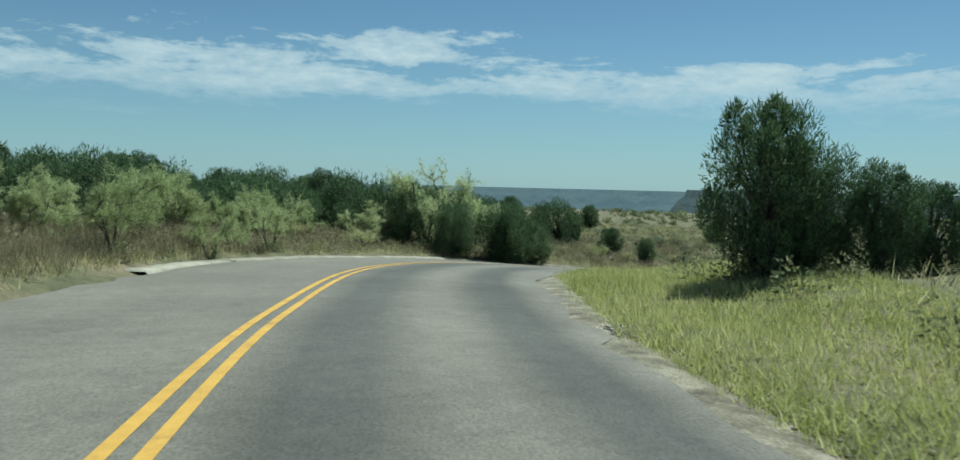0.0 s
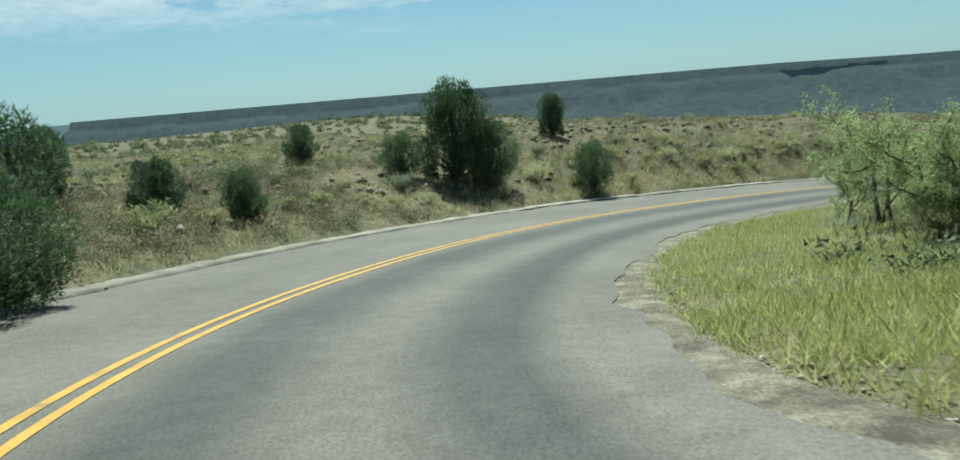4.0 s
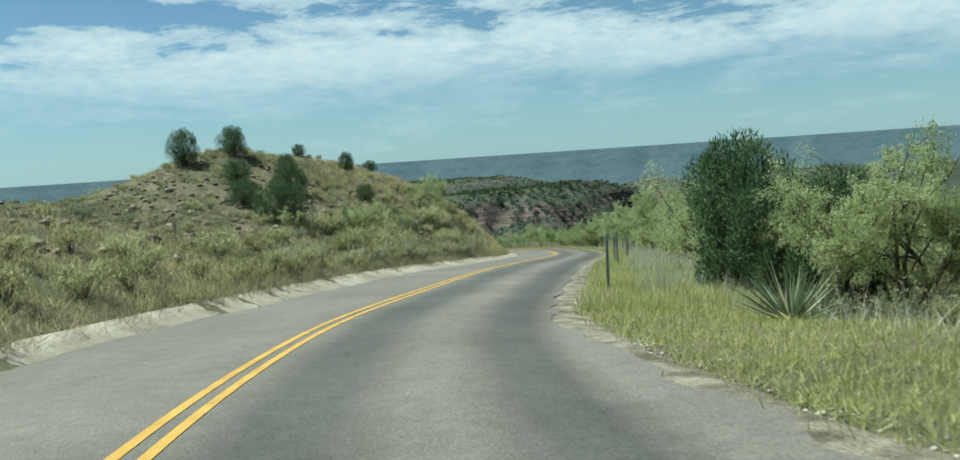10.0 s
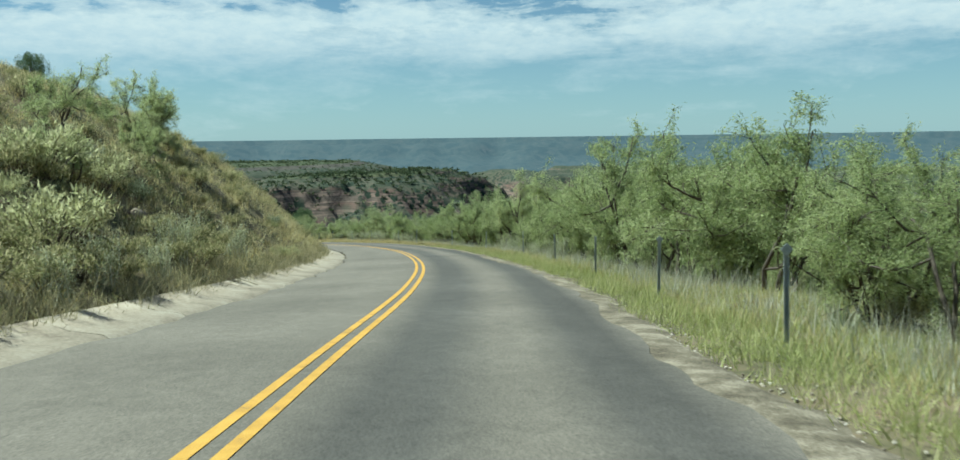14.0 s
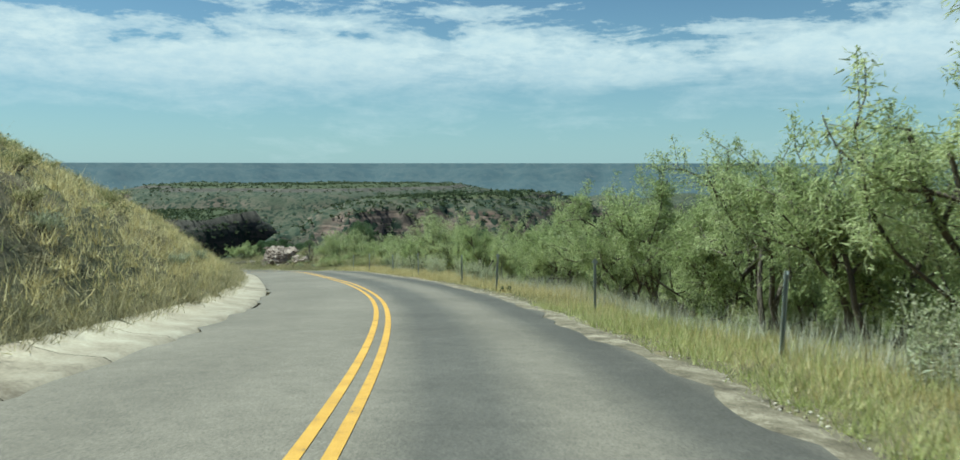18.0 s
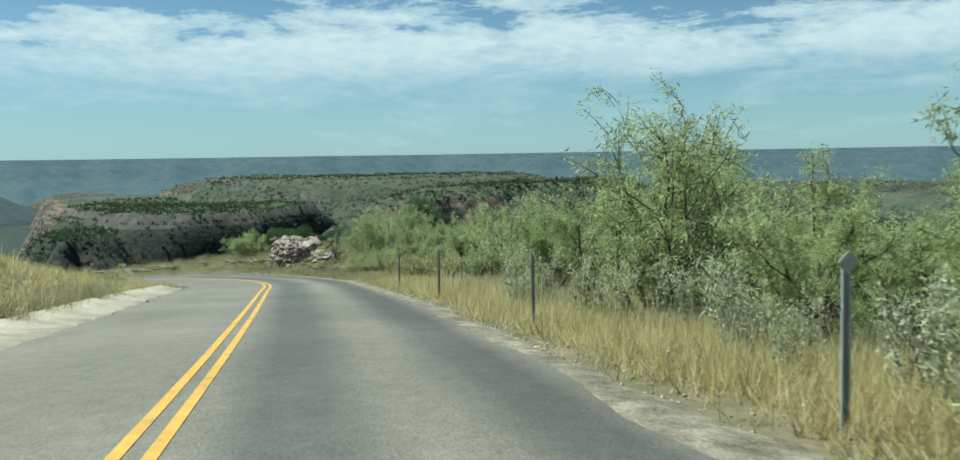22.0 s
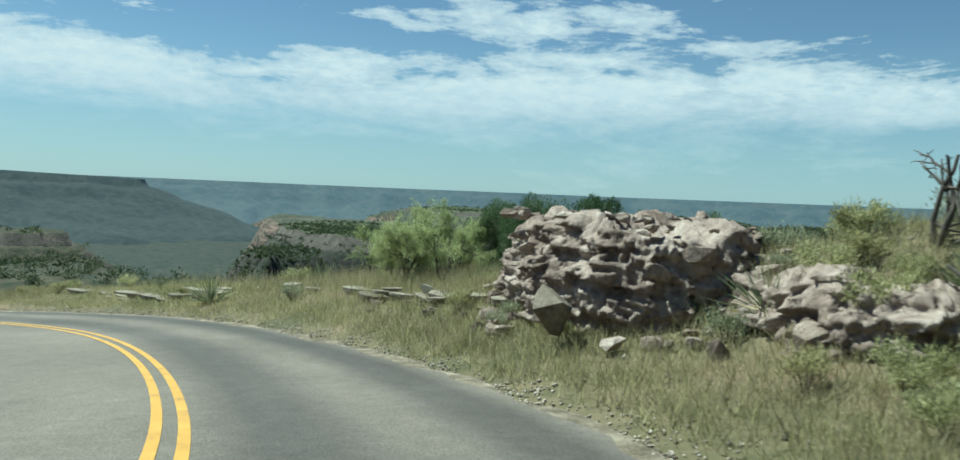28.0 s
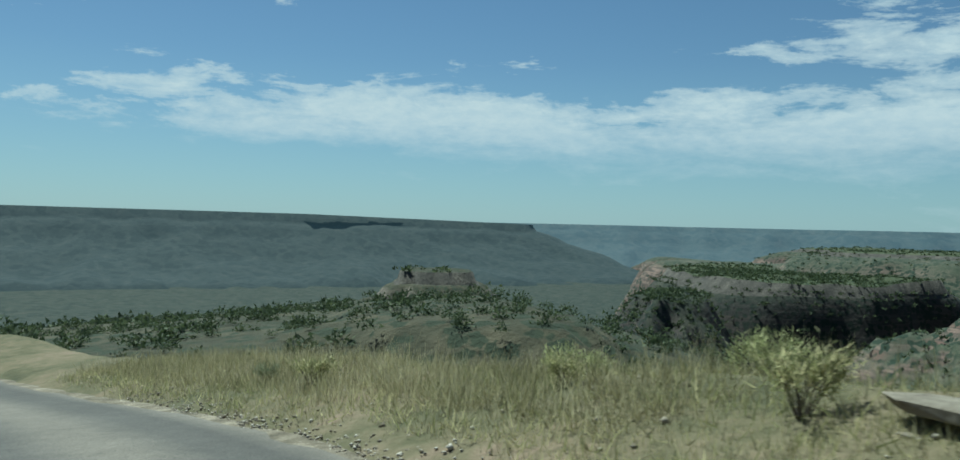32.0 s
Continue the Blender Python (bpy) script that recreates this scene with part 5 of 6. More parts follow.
for s in np.arange(56, 80, 1.7):
    MESQ.put(*at(s, -rng.uniform(6.6, 9.0)), rng.uniform(1.5, 2.4))


def scrub(name, n, s0, s1, lo, hi, size, material, label, per=105, leaf=0.16):
    """Low scrub too thick to tell apart, as one mesh of small leaves."""
    s, lat = rng.uniform(s0, s1, n), rng.uniform(lo, hi, n)
    x = np.interp(s, ST, RP[:, 0]) + np.interp(s, ST, RN[:, 0]) * lat
    y = np.interp(s, ST, RP[:, 1]) + np.interp(s, ST, RN[:, 1]) * lat
    ok = lattice(x, y, 6, 141) > -0.35
    x, y = x[ok], y[ok]
    return specks(name, np.stack([x, y, ground_z(x, y)], -1), rng.uniform(*size, len(x)), material, label, per, leaf, 0.5)


scrub("bank_scrub", 2300, 82, 186, -27, -6.2, (0.16, 0.55), M_BRUSH, "dull green scrub over the rocky bank")
scrub("bank_scrub", 1100, 82, 186, -27, -6.2, (0.15, 0.5), M_SCRUB, "brown dry scrub over the rocky bank")
scrub("bank_scrub", 1500, 58, 100, -13, -5.0, (0.2, 0.6), M_SCRUB, "brown dry scrub on the first bank")
scrub("bank_scrub", 500, 58, 100, -13, -5.0, (0.2, 0.5), M_BRUSH, "dull green scrub on the first bank")
scrub("hill_scrub", 900, 180, 232, -20, -5.8, (0.2, 0.5), M_SCRUB, "brown dry scrub on the grassy hillside")
scrub("hill_scrub", 1100, 176, 285, -26, -5.8, (0.2, 0.62), M_BRUSH, "dull green scrub on the grassy hillside")
scrub("verge_scrub", 900, 88, 292, 8.2, 16, (0.3, 0.8), M_BRUSH, "green undergrowth below the mesquites", 240, 0.12)
scrub("field_scrub", 1500, 40, 84, -45, -6.5, (0.2, 0.7), M_SCRUB, "brown scrub on the upland field")
scrub("field_scrub", 1200, 30, 84, 7, 50, (0.25, 0.8), M_BRUSH, "green scrub on the upland field")
for s in np.arange(150, 182, 1.2):
    (SAGE if rng.uniform() < 0.5 else GREEN).put(*at(s, -rng.uniform(5.8, 9)), rng.uniform(0.5, 1.0))
for s in np.arange(182, 270, 4.0):
    GREEN.put(*at(s, -rng.uniform(6, 14)), rng.uniform(0.35, 0.7), which=1)
for s in np.arange(85, 290, 2.2):
    GREEN.put(*at(s, rng.uniform(8.2, 13)), rng.uniform(0.5, 1.2))
for s in list(np.arange(196, 211, 1.5)) + list(np.arange(236, 262, 1.6)):
    WEED.put(*at(s, rng.uniform(5.7, 7.4)), rng.uniform(0.8, 1.3) if s < 230 else rng.uniform(1.0, 1.65))
for s in np.arange(276, 304, 0.55):
    GREEN.put(*at(s, rng.uniform(5.6, 11)), rng.uniform(0.5, 1.15) if s < 297 else rng.uniform(0.3, 0.65))
for s in np.arange(297, 345, 1.5):
    (GREEN if rng.uniform() < 0.6 else SAGE).put(*at(s, rng.uniform(5.2, 12)), rng.uniform(0.35, 0.8))
for s in np.arange(95, 180, 3.0):
    SAGE.put(*at(s, -rng.uniform(7, 22)), rng.uniform(0.4, 0.8))
for s, lat, h in ((102.2, 8.2, 0.8), (116.6, 7.4, 0.75), (119, 8.4, 0.7), (132.4, 7.5, 1.15), (133.6, 8.3, 0.9), (157.3, 6.9, 0.75), (160, 8, 0.7), (304.4, 7.4, 0.9), (302.6, 8.2, 0.7), (321.0, 9.0, 1.1), (327, 8.6, 0.8), (172, 7.6, 0.7), (205, 8.2, 0.7), (314, 9.0, 0.8)):
    YUCC.put(*at(s, lat), h)

YUCC.put(233.0, -0.8, 1.05)
prickly_pear(stand(*at(229.2, 4.9), 1.0, 0.72))
for s in np.arange(178, 200, 0.8):
    GREEN.put(*at(s, -rng.uniform(6.2, 13)), rng.uniform(0.5, 1.2), which=1)
for s in np.arange(140, 182, 0.9):
    GREEN.put(*at(s, -wleft(s) - gutter_w(s) - rng.uniform(0.5, 1.3)), rng.uniform(0.6, 1.1), which=1)
for s in np.arange(186, 236, 1.5):
    (GREEN if rng.uniform() < 0.7 else SAGE).put(*at(s, -wleft(s) - gutter_w(s) - 0.4 - 7 * rng.uniform() ** 1.6), rng.uniform(0.35, 0.85))
for s in np.arange(146, 184, 2.3):
    WEED.put(*at(s, -wleft(s) - gutter_w(s) - rng.uniform(0.4, 1.2)), rng.uniform(0.9, 1.5))
for s, lat, h in ((186, -8.6, 2.4), (179, -8.2, 2.2), (183, -10.2, 3.2), (191, -10.0, 3.6)):
    MESQ.reach(s, lat, h)
for s in np.arange(296, 309, 0.6):
    (GREEN if rng.uniform() < 0.55 else SAGE).put(*at(s, rng.uniform(5.6, 9.6)), rng.uniform(0.35, 0.7))


# ---- steel posts along the verge ----
def post(m, capped):
    ob = thing("marker_post", m, "weathered steel marker post with a small diamond-shaped plate in tall grass" if capped else "weathered plain steel fence post in tall grass", "post", "posts along the verge")
    bm = bmesh.new()
    prof = [(-0.035, -0.012), (-0.022, -0.012), (-0.012, 0.022), (0.012, 0.022), (0.022, -0.012), (0.035, -0.012), (0.035, -0.004), (0.026, -0.004), (0.016, 0.030), (-0.016, 0.030), (-0.026, -0.004), (-0.035, -0.004)]
    lo, hi = [bm.verts.new((x, y, -0.3)) for x, y in prof], [bm.verts.new((x, y, 1.27)) for x, y in prof]
    for i in range(len(prof)):
        j = (i + 1) % len(prof)
        bm.faces.new((lo[i], lo[j], hi[j], hi[i]))
    bm.faces.new(hi)
    me = bpy.data.meshes.new("post_shaft")
    bm.to_mesh(me)
    bm.free()
    me.materials.append(M_STEEL)
    part("shaft", me, ob)
    if capped:
        bm = bmesh.new()
        r = bmesh.ops.create_cone(bm, cap_ends=True, segments=4, radius1=0.085, radius2=0.085, depth=0.012, matrix=pose(0, -0.022, 1.27, 90, 0, 0))
        bmesh.ops.bevel(bm, geom=[e for e in bm.edges if e.calc_face_angle(0) > 1], offset=0.004, segments=2, affect="EDGES")
        me = bpy.data.meshes.new("post_reflector")
        bm.to_mesh(me)
        bm.free()
        me.materials.append(M_STEEL)
        part("plate", me, ob, "diamond-shaped metal plate")
    return ob


made_posts = {}
for s, lat, cap in ((139.5, 4.9, 1), (146.5, 4.9, 0), (154.5, 5.3, 1), (160.6, 5.1, 0), (169.0, 5.6, 1), (176.6, 5.6, 1), (185.5, 5.8, 0), (194.2, 6.0, 0), (203.0, 6.2, 1), (212.0, 5.8, 0), (221.0, 5.4, 1), (229.8, 4.7, 1), (236.4, 4.9, 0), (246.0, 4.9, 1), (254.5, 5.0, 0), (262.8, 4.8, 1), (269.4, 4.6, 0)):
    x, y = at(s, lat)
    i = int(s * 2)
    m = Matrix.Translation((x, y, float(ground_z(x, y)[0]))) @ Euler((rng.uniform(-0.03, 0.03), rng.uniform(-0.04, 0.04), math.atan2(RT[i][1], RT[i][0]) - math.pi / 2)).to_matrix().to_4x4()
    if cap in made_posts:
        copy_thing(made_posts[cap], m)
    else:
        made_posts[cap] = post(m, cap)


# ---- stones ----
def stone_mesh(name, seed, material, flat=0.55, jag=14):
    """An angular block: the hull of scattered points, with broken edges."""
    r = np.random.default_rng(seed)
    bm = bmesh.new()
    for p in r.normal(size=(jag, 3)):
        p = p / np.linalg.norm(p) * r.uniform(0.75, 1.0)
        p = np.sign(p) * np.abs(p) ** 0.7
        bm.verts.new((p[0], p[1] * 0.85, p[2] * flat))
    res = bmesh.ops.convex_hull(bm, input=bm.verts)
    bmesh.ops.delete(bm, geom=[g for g in res["geom_interior"] if isinstance(g, bmesh.types.BMVert)], context="VERTS")
    bmesh.ops.bevel(bm, geom=bm.edges[:], offset=0.018, segments=1, affect="EDGES")
    me = bpy.data.meshes.new(name)
    bm.to_mesh(me)
    bm.free()
    me.materials.append(material)
    return me


ROCKS = [stone_mesh("rock", 100 + k, M_ROCK, 0.55 + 0.1 * (k % 3)) for k in range(10)]


def slab_mesh(name, seed, material):
    """A flat blunt-edged slab: an uneven outline with a slightly smaller underside."""
    r = np.random.default_rng(seed)
    bm = bmesh.new()
    n = 8
    for k in range(n):
        a = 2 * math.pi * (k + r.uniform(-0.45, 0.45)) / n
        c, q = np.array([math.cos(a), math.sin(a)]), r.uniform(0.62, 1.0)
        c = np.sign(c) * np.abs(c) ** 0.75 * q
        bm.verts.new((c[0], c[1] * 0.85, 0.22 + r.uniform(-0.05, 0.0)))
        f = r.uniform(0.84, 1.0)
        bm.verts.new((c[0] * f, c[1] * 0.85 * f, -0.22 + r.uniform(0.0, 0.05)))
    res = bmesh.ops.convex_hull(bm, input=bm.verts)
    bmesh.ops.delete(bm, geom=[g for g in res["geom_interior"] if isinstance(g, bmesh.types.BMVert)], context="VERTS")
    bmesh.ops.bevel(bm, geom=bm.edges[:], offset=0.02, segments=1, affect="EDGES")
    me = bpy.data.meshes.new(name)
    bm.to_mesh(me)
    bm.free()
    me.materials.append(material)
    return me


SLABS = [slab_mesh("slab", 200 + k, M_SLAB) for k in range(8)]
OX, OY, OA, OB = 221.2, -10.7, 3.9, 2.3
outcrop = thing("rock_outcrop", Matrix.Translation((OX, OY, 0)), "broken pale-brown caprock outcrop of stacked boulders", "rock outcrop")
ca, sa = math.cos(0.10), math.sin(0.10)
base_z, rise = -21.1, 1.65


def cells(u, v, seed):
    """Hard-edged noise, 0 to 1: one value to each cell."""
    q = np.sin(np.floor(u) * 127.1 + np.floor(v) * 311.7 + seed * 74.7) * 43758.5453
    return q - np.floor(q)


def fractured(cx, cy, a, b, low, high, seed):
    """A block of layered caprock with broken, stepped sides and a rubbly top, about (cx, cy) in the outcrop's own plan."""
    cols, rows = 420, 64
    th, v = np.meshgrid(np.arange(cols) / cols * 2 * np.pi, np.linspace(0, 1, rows))
    z = low - 0.5 + (high - low + 0.5) * v
    arc = th * (a + b) / 2 + 0.20 * lattice(th * 3, z * 2, 0.5, seed)
    bed = z + 0.12 * lattice(arc, z * 0, 1.9, seed + 1) + 0.03 * lattice(arc, z, 0.4, seed + 11)
    k = np.floor(bed / 0.17)
    out = 0.26 * (cells(arc / 0.62 + cells(k, k * 0, seed) * 7, bed / 0.17, seed + 2) - 0.5) + 0.16 * (cells(arc / 0.26 + k * 0.4, bed / 0.085, seed + 3) - 0.5)
    out = out + 0.07 * (cells(arc / 0.11 + k * 1.7, bed / 0.05, seed + 12) - 0.5) + 0.05 * lattice(arc, z, 0.10, seed + 4)
    out = out + 0.22 * lattice(arc, z * 0.5, 1.6, seed + 5) - 0.40 * (1 - v) ** 2 * (0.4 + 0.6 * (cells(arc / 1.3, z * 0, seed + 6) > 0.4))
    z = z + 0.22 * v * lattice(arc, z * 0, 1.0, seed + 7)
    ring_x, ring_y = (a + out - 0.45 * v ** 3) * np.cos(th), (b + out - 0.45 * v ** 3) * np.sin(th)
    vs = [np.stack([ring_x, ring_y, z], -1).reshape(-1, 3)]
    top = 16
    for i in range(1, top):
        f = 1 - i / top
        x, y = ring_x[-1] * f, ring_y[-1] * f
        g = 0.30 * (cells(x / 0.4, y / 0.4, seed + 8) - 0.4) + 0.18 * lattice(x, y, 0.8, seed + 9)
        vs.append(np.stack([x, y, z[-1] * f + (high + 0.05) * (1 - f) + g * min(1, i / 2)], -1))
    v3 = np.vstack(vs)
    v3[:, 0], v3[:, 1] = cx + v3[:, 0] * ca - v3[:, 1] * sa, cy + v3[:, 0] * sa + v3[:, 1] * ca
    n = rows + top - 1
    i, j = np.arange(n - 1)[:, None] * cols, np.arange(cols)[None]
    q = (j + 1) % cols
    return v3, np.stack([i + j, i + q, i + cols + q, i + cols + j], -1).reshape(-1, 4)


blocks = [fractured(0, 0, OA * 0.93, OB * 0.93, base_z - 0.3, base_z + rise, 90), fractured(-4.6, -1.9, 3.2, 1.7, base_z - 0.5, base_z + 1.25, 120), fractured(3.5, 0.1, 1.8, 1.4, base_z - 0.6, base_z + 1.4, 150)]
for v3, f4 in blocks:
    part("bedrock", mesh_from("bedrock", v3, f4, M_CAPROCK), outcrop, "layered and broken caprock ledge")


def set_rock(parent, me, x, y, z, size, lean=0.25, stretch=1.0):
    ob = new(me.name.split(".")[0], me)
    ob.parent = parent
    ob.matrix_basis = Matrix.LocRotScale((x, y, z), Euler((rng.uniform(-lean, lean), rng.uniform(-lean, lean), rng.uniform(0, 6.28))), (size * stretch, size, size))
    return ob


for k in range(120):
    a = rng.uniform(0, 6.28)
    u = rng.uniform(0.05, 0.9) if k % 3 else rng.uniform(0.98, 1.22)
    x, y = OA * u * math.cos(a), OB * u * math.sin(a)
    x, y = x * ca - y * sa, x * sa + y * ca
    face = 1 - smooth(0.66, 1.02, u)
    z = base_z + rise + rng.uniform(-0.03, 0.22) if u < 0.92 else float(ground_z(OX + x, OY + y)[0]) + rng.uniform(-0.02, 0.16)
    set_rock(outcrop, ROCKS[k % 10], x, y, z, rng.uniform(0.07, 0.20), 0.3, rng.uniform(1.0, 1.6))
for k in range(40):
    x, y = 3.7 + rng.normal() * 1.0, -1.5 + rng.normal() * 0.6
    h = max(0.0, 0.9 - math.hypot(x - 3.7, y + 1.5) * 0.8)
    set_rock(outcrop, ROCKS[k % 10], x, y, float(ground_z(OX + x, OY + y)[0]) + h * rng.uniform(0.2, 1.0), rng.uniform(0.15, 0.4), 0.4)
for k in range(30):
    cx, cy, a, b, low = ((0, 0, OA * 0.93, OB * 0.93, 1.5), (-4.6, -1.9, 3.2, 1.7, 1.0), (3.5, 0.1, 1.8, 1.4, 1.2))[k % 3]
    th = rng.uniform(0.2, 3.6)
    x, y = (a + rng.uniform(-0.18, 0.06)) * math.cos(th), (b + rng.uniform(-0.18, 0.06)) * math.sin(th)
    set_rock(outcrop, ROCKS[k % 10], cx + x * ca - y * sa, cy + x * sa + y * ca, base_z + rng.uniform(0.0, low), rng.uniform(0.10, 0.26), 0.25, rng.uniform(1.0, 1.9))
pale = stone_mesh("pale_block", 300, M_SLAB, 0.9, 12)
set_rock(outcrop, pale, -2.7, 1.9, -20.6, 0.5, 0.15)
for x, y in ((-3.9, 1.2), (-5.2, 0.2), (0.2, 2.4), (1.5, 2.2), (-6.0, -0.6)):
    set_rock(outcrop, ROCKS[int(abs(x) * 3) % 10], x, y, float(ground_z(OX + x, OY + y)[0]) + 0.1, rng.uniform(0.2, 0.36), 0.2)

# ledge of flat slabs in two courses along the outer side of the last bend
def lay_slab(s, lat, top, long, deep, thick, turn=0.0, lean=0.05, me=None):
    """A slab with its long side along the road and its upper face at that height over the road."""
    x, y = at(s, lat)
    i = int(round(s * 2))
    ob = new("stone_slab", me or SLABS[int(rng.integers(0, 8))])
    z = float(np.interp(s, ST, RP[:, 2])) + top - thick / 2
    ob.matrix_basis = Matrix.LocRotScale((x, y, z), Euler((rng.uniform(-lean, lean), rng.uniform(-lean, lean), math.atan2(RT[i][1], RT[i][0]) + turn)), (long / 2, deep / 1.7, thick / 0.44))
    return tagged(ob, "flat pale stone slab lying on the ledge by the road", "stone", "stone slabs on the ledge")


s = 309.6
while s < 331.5:
    long = rng.uniform(0.7, 1.9)
    line = float(np.interp(s, (309, 314, 318, 322, 326, 330, 334), (6.6, 6.4, 7.2, 6.8, 5.6, 6.2, 7.2)))
    x, y = at(s + long / 2, line)
    road_z = float(np.interp(s, ST, RP[:, 2]))
    crest = float(ground_z(x, y)[0]) - road_z + rng.uniform(0.08, 0.20)
    lay_slab(s + long / 2, line + rng.normal() * 0.12, crest, long * 1.06, rng.uniform(0.55, 1.0), rng.uniform(0.10, 0.17), rng.uniform(-0.14, 0.14))
    if rng.uniform() < 0.75:
        lay_slab(s + long * rng.uniform(0.2, 0.8), line - rng.uniform(0.05, 0.3), crest - rng.uniform(0.19, 0.25), long * rng.uniform(0.6, 1.0), rng.uniform(0.5, 0.8), rng.uniform(0.10, 0.16), rng.uniform(-0.2, 0.2))
    if rng.uniform() < 0.3:
        lay_slab(s + rng.uniform(0, 1), line - rng.uniform(0.6, 1.1), crest - rng.uniform(0.26, 0.32), rng.uniform(0.25, 0.5), 0.3, 0.10, rng.uniform(-1, 1), 0.2)
    s += long * rng.uniform(0.85, 1.25) + (rng.uniform(0.3, 1.4) if rng.uniform() < 0.35 else 0.0)
for s, lat, long, deep in ((322.4, 6.1, 1.5, 0.9), (323.8, 5.7, 1.7, 1.0), (325.3, 5.5, 1.3, 0.8), (326.6, 5.7, 1.5, 0.8), (327.9, 5.9, 1.2, 0.7)):
    x, y = at(s, lat)
    top = float(ground_z(x, y)[0]) - float(np.interp(s, ST, RP[:, 2])) + 0.13
    lay_slab(s, lat, top, long, deep, rng.uniform(0.14, 0.20), rng.uniform(-0.2, 0.2))
    lay_slab(s + 0.4, lat - 0.3, top - 0.17, long * 0.8, deep * 0.8, 0.15, rng.uniform(-0.2, 0.2))
# two heaps of blocks that carry thin slabs, with a white plate leaning on top
for k, (s, lat, low, size, me) in enumerate(((311.5, 5.35, 0.30, 0.20, 0), (311.9, 5.5, 0.34, 0.17, 1), (313.6, 5.45, 0.30, 0.19, 1), (314.0, 5.3, 0.32, 0.21, 0), (312.6, 5.7, 0.30, 0.16, 1), (313.1, 5.75, 0.34, 0.15, 0), (314.6, 5.6, 0.36, 0.18, 0), (310.9, 5.7, 0.34, 0.17, 1))):
    x, y = at(s, lat + 0.6)
    ob = new("rubble_stone", ROCKS[k % 10])
    ob.matrix_basis = Matrix.LocRotScale((x, y, float(np.interp(s, ST, RP[:, 2])) + low + 0.24), Euler((rng.uniform(-0.2, 0.2), rng.uniform(-0.2, 0.2), rng.uniform(0, 6.28))), (size, size, size * 1.35))
    tagged(ob, "angular pale block carrying a stone slab", "stone", "blocks of the rubble heap")
for s, lat, top, long in ((311.7, 5.5, 0.74, 0.9), (312.5, 5.7, 0.72, 1.1), (313.4, 5.6, 0.75, 1.0), (314.2, 5.55, 0.78, 0.9), (313.8, 5.6, 0.86, 0.6), (312.9, 5.6, 0.60, 1.0)):
    lay_slab(s, lat + 0.6, top + 0.12, long, rng.uniform(0.4, 0.6), rng.uniform(0.06, 0.10), rng.uniform(-0.3, 0.3), 0.09)
x, y = at(312.1, 6.05)
plate = new("stone_plate", stone_mesh("plate", 310, M_WHITE, 0.16, 16))
plate.matrix_basis = Matrix.LocRotScale((x, y, float(np.interp(312.1, ST, RP[:, 2])) + 1.02), Euler((0.9, 0.25, 0.6)), (0.25, 0.17, 0.17))
tagged(plate, "thin white stone plate leaning on the rubble heap", "stone")


def pebbles(name, x, y, size, material, label):
    """Many small stones in one mesh."""
    n = len(x)
    oct_v = np.array([(1, 0, 0), (0, 1, 0), (-1, 0, 0), (0, -1, 0), (0, 0, 0.7), (0, 0, -0.7)], float)
    oct_f = np.array([(0, 1, 4), (1, 2, 4), (2, 3, 4), (3, 0, 4), (1, 0, 5), (2, 1, 5), (3, 2, 5), (0, 3, 5)])
    v = oct_v[None] * rng.uniform(0.55, 1.2, (n, 6, 1)) * np.asarray(size)[:, None, None]
    a = rng.uniform(0, 6.28, n)[:, None]
    vx, vy = v[..., 0] * np.cos(a) - v[..., 1] * np.sin(a), v[..., 0] * np.sin(a) + v[..., 1] * np.cos(a)
    z = ground_z(x, y)
    v = np.stack([vx + x[:, None], vy + y[:, None], v[..., 2] + z[:, None] + 0.3 * np.asarray(size)[:, None]], -1)
    f = oct_f[None] + 6 * np.arange(n)[:, None, None]
    return tagged(new(name, mesh_from(name, v.reshape(-1, 3), f.reshape(-1, 3), material)), label, "stones", kind="stuff")


def strip(n, s0, s1, lat):
    """n random places between stations; lat is a function of the stations and n numbers."""
    s = rng.uniform(s0, s1, n)
    l = lat(s)
    px = np.interp(s, ST, RP[:, 0]) + np.interp(s, ST, RN[:, 0]) * l
    py = np.interp(s, ST, RP[:, 1]) + np.interp(s, ST, RN[:, 1]) * l
    return px, py


x, y = strip(52000, 44, 345, lambda s: wright(s) - 0.05 + np.abs(rng.normal(size=len(s))) * 0.34)
pebbles("gravel_stones", x, y, rng.uniform(0.009, 0.034, len(x)) + 0.014 * (rng.uniform(size=len(x)) > 0.98), M_STONE_BIT, "loose pale gravel along the asphalt edge")
x, y = strip(5200, 84, 182, lambda s: -rng.uniform(6.5, 26, len(s)))
pebbles("slope_stones", x, y, 0.03 + 0.24 * rng.uniform(0, 1, len(x)) ** 2.5, M_BANKSTONE, "small reddish stones on the bank")
x, y = strip(420, 296, 345, lambda s: rng.uniform(4.4, 9, len(s)))
pebbles("ledge_stones", x, y, rng.uniform(0.015, 0.06, len(x)), M_STONE_BIT, "small pale stones by the ledge")


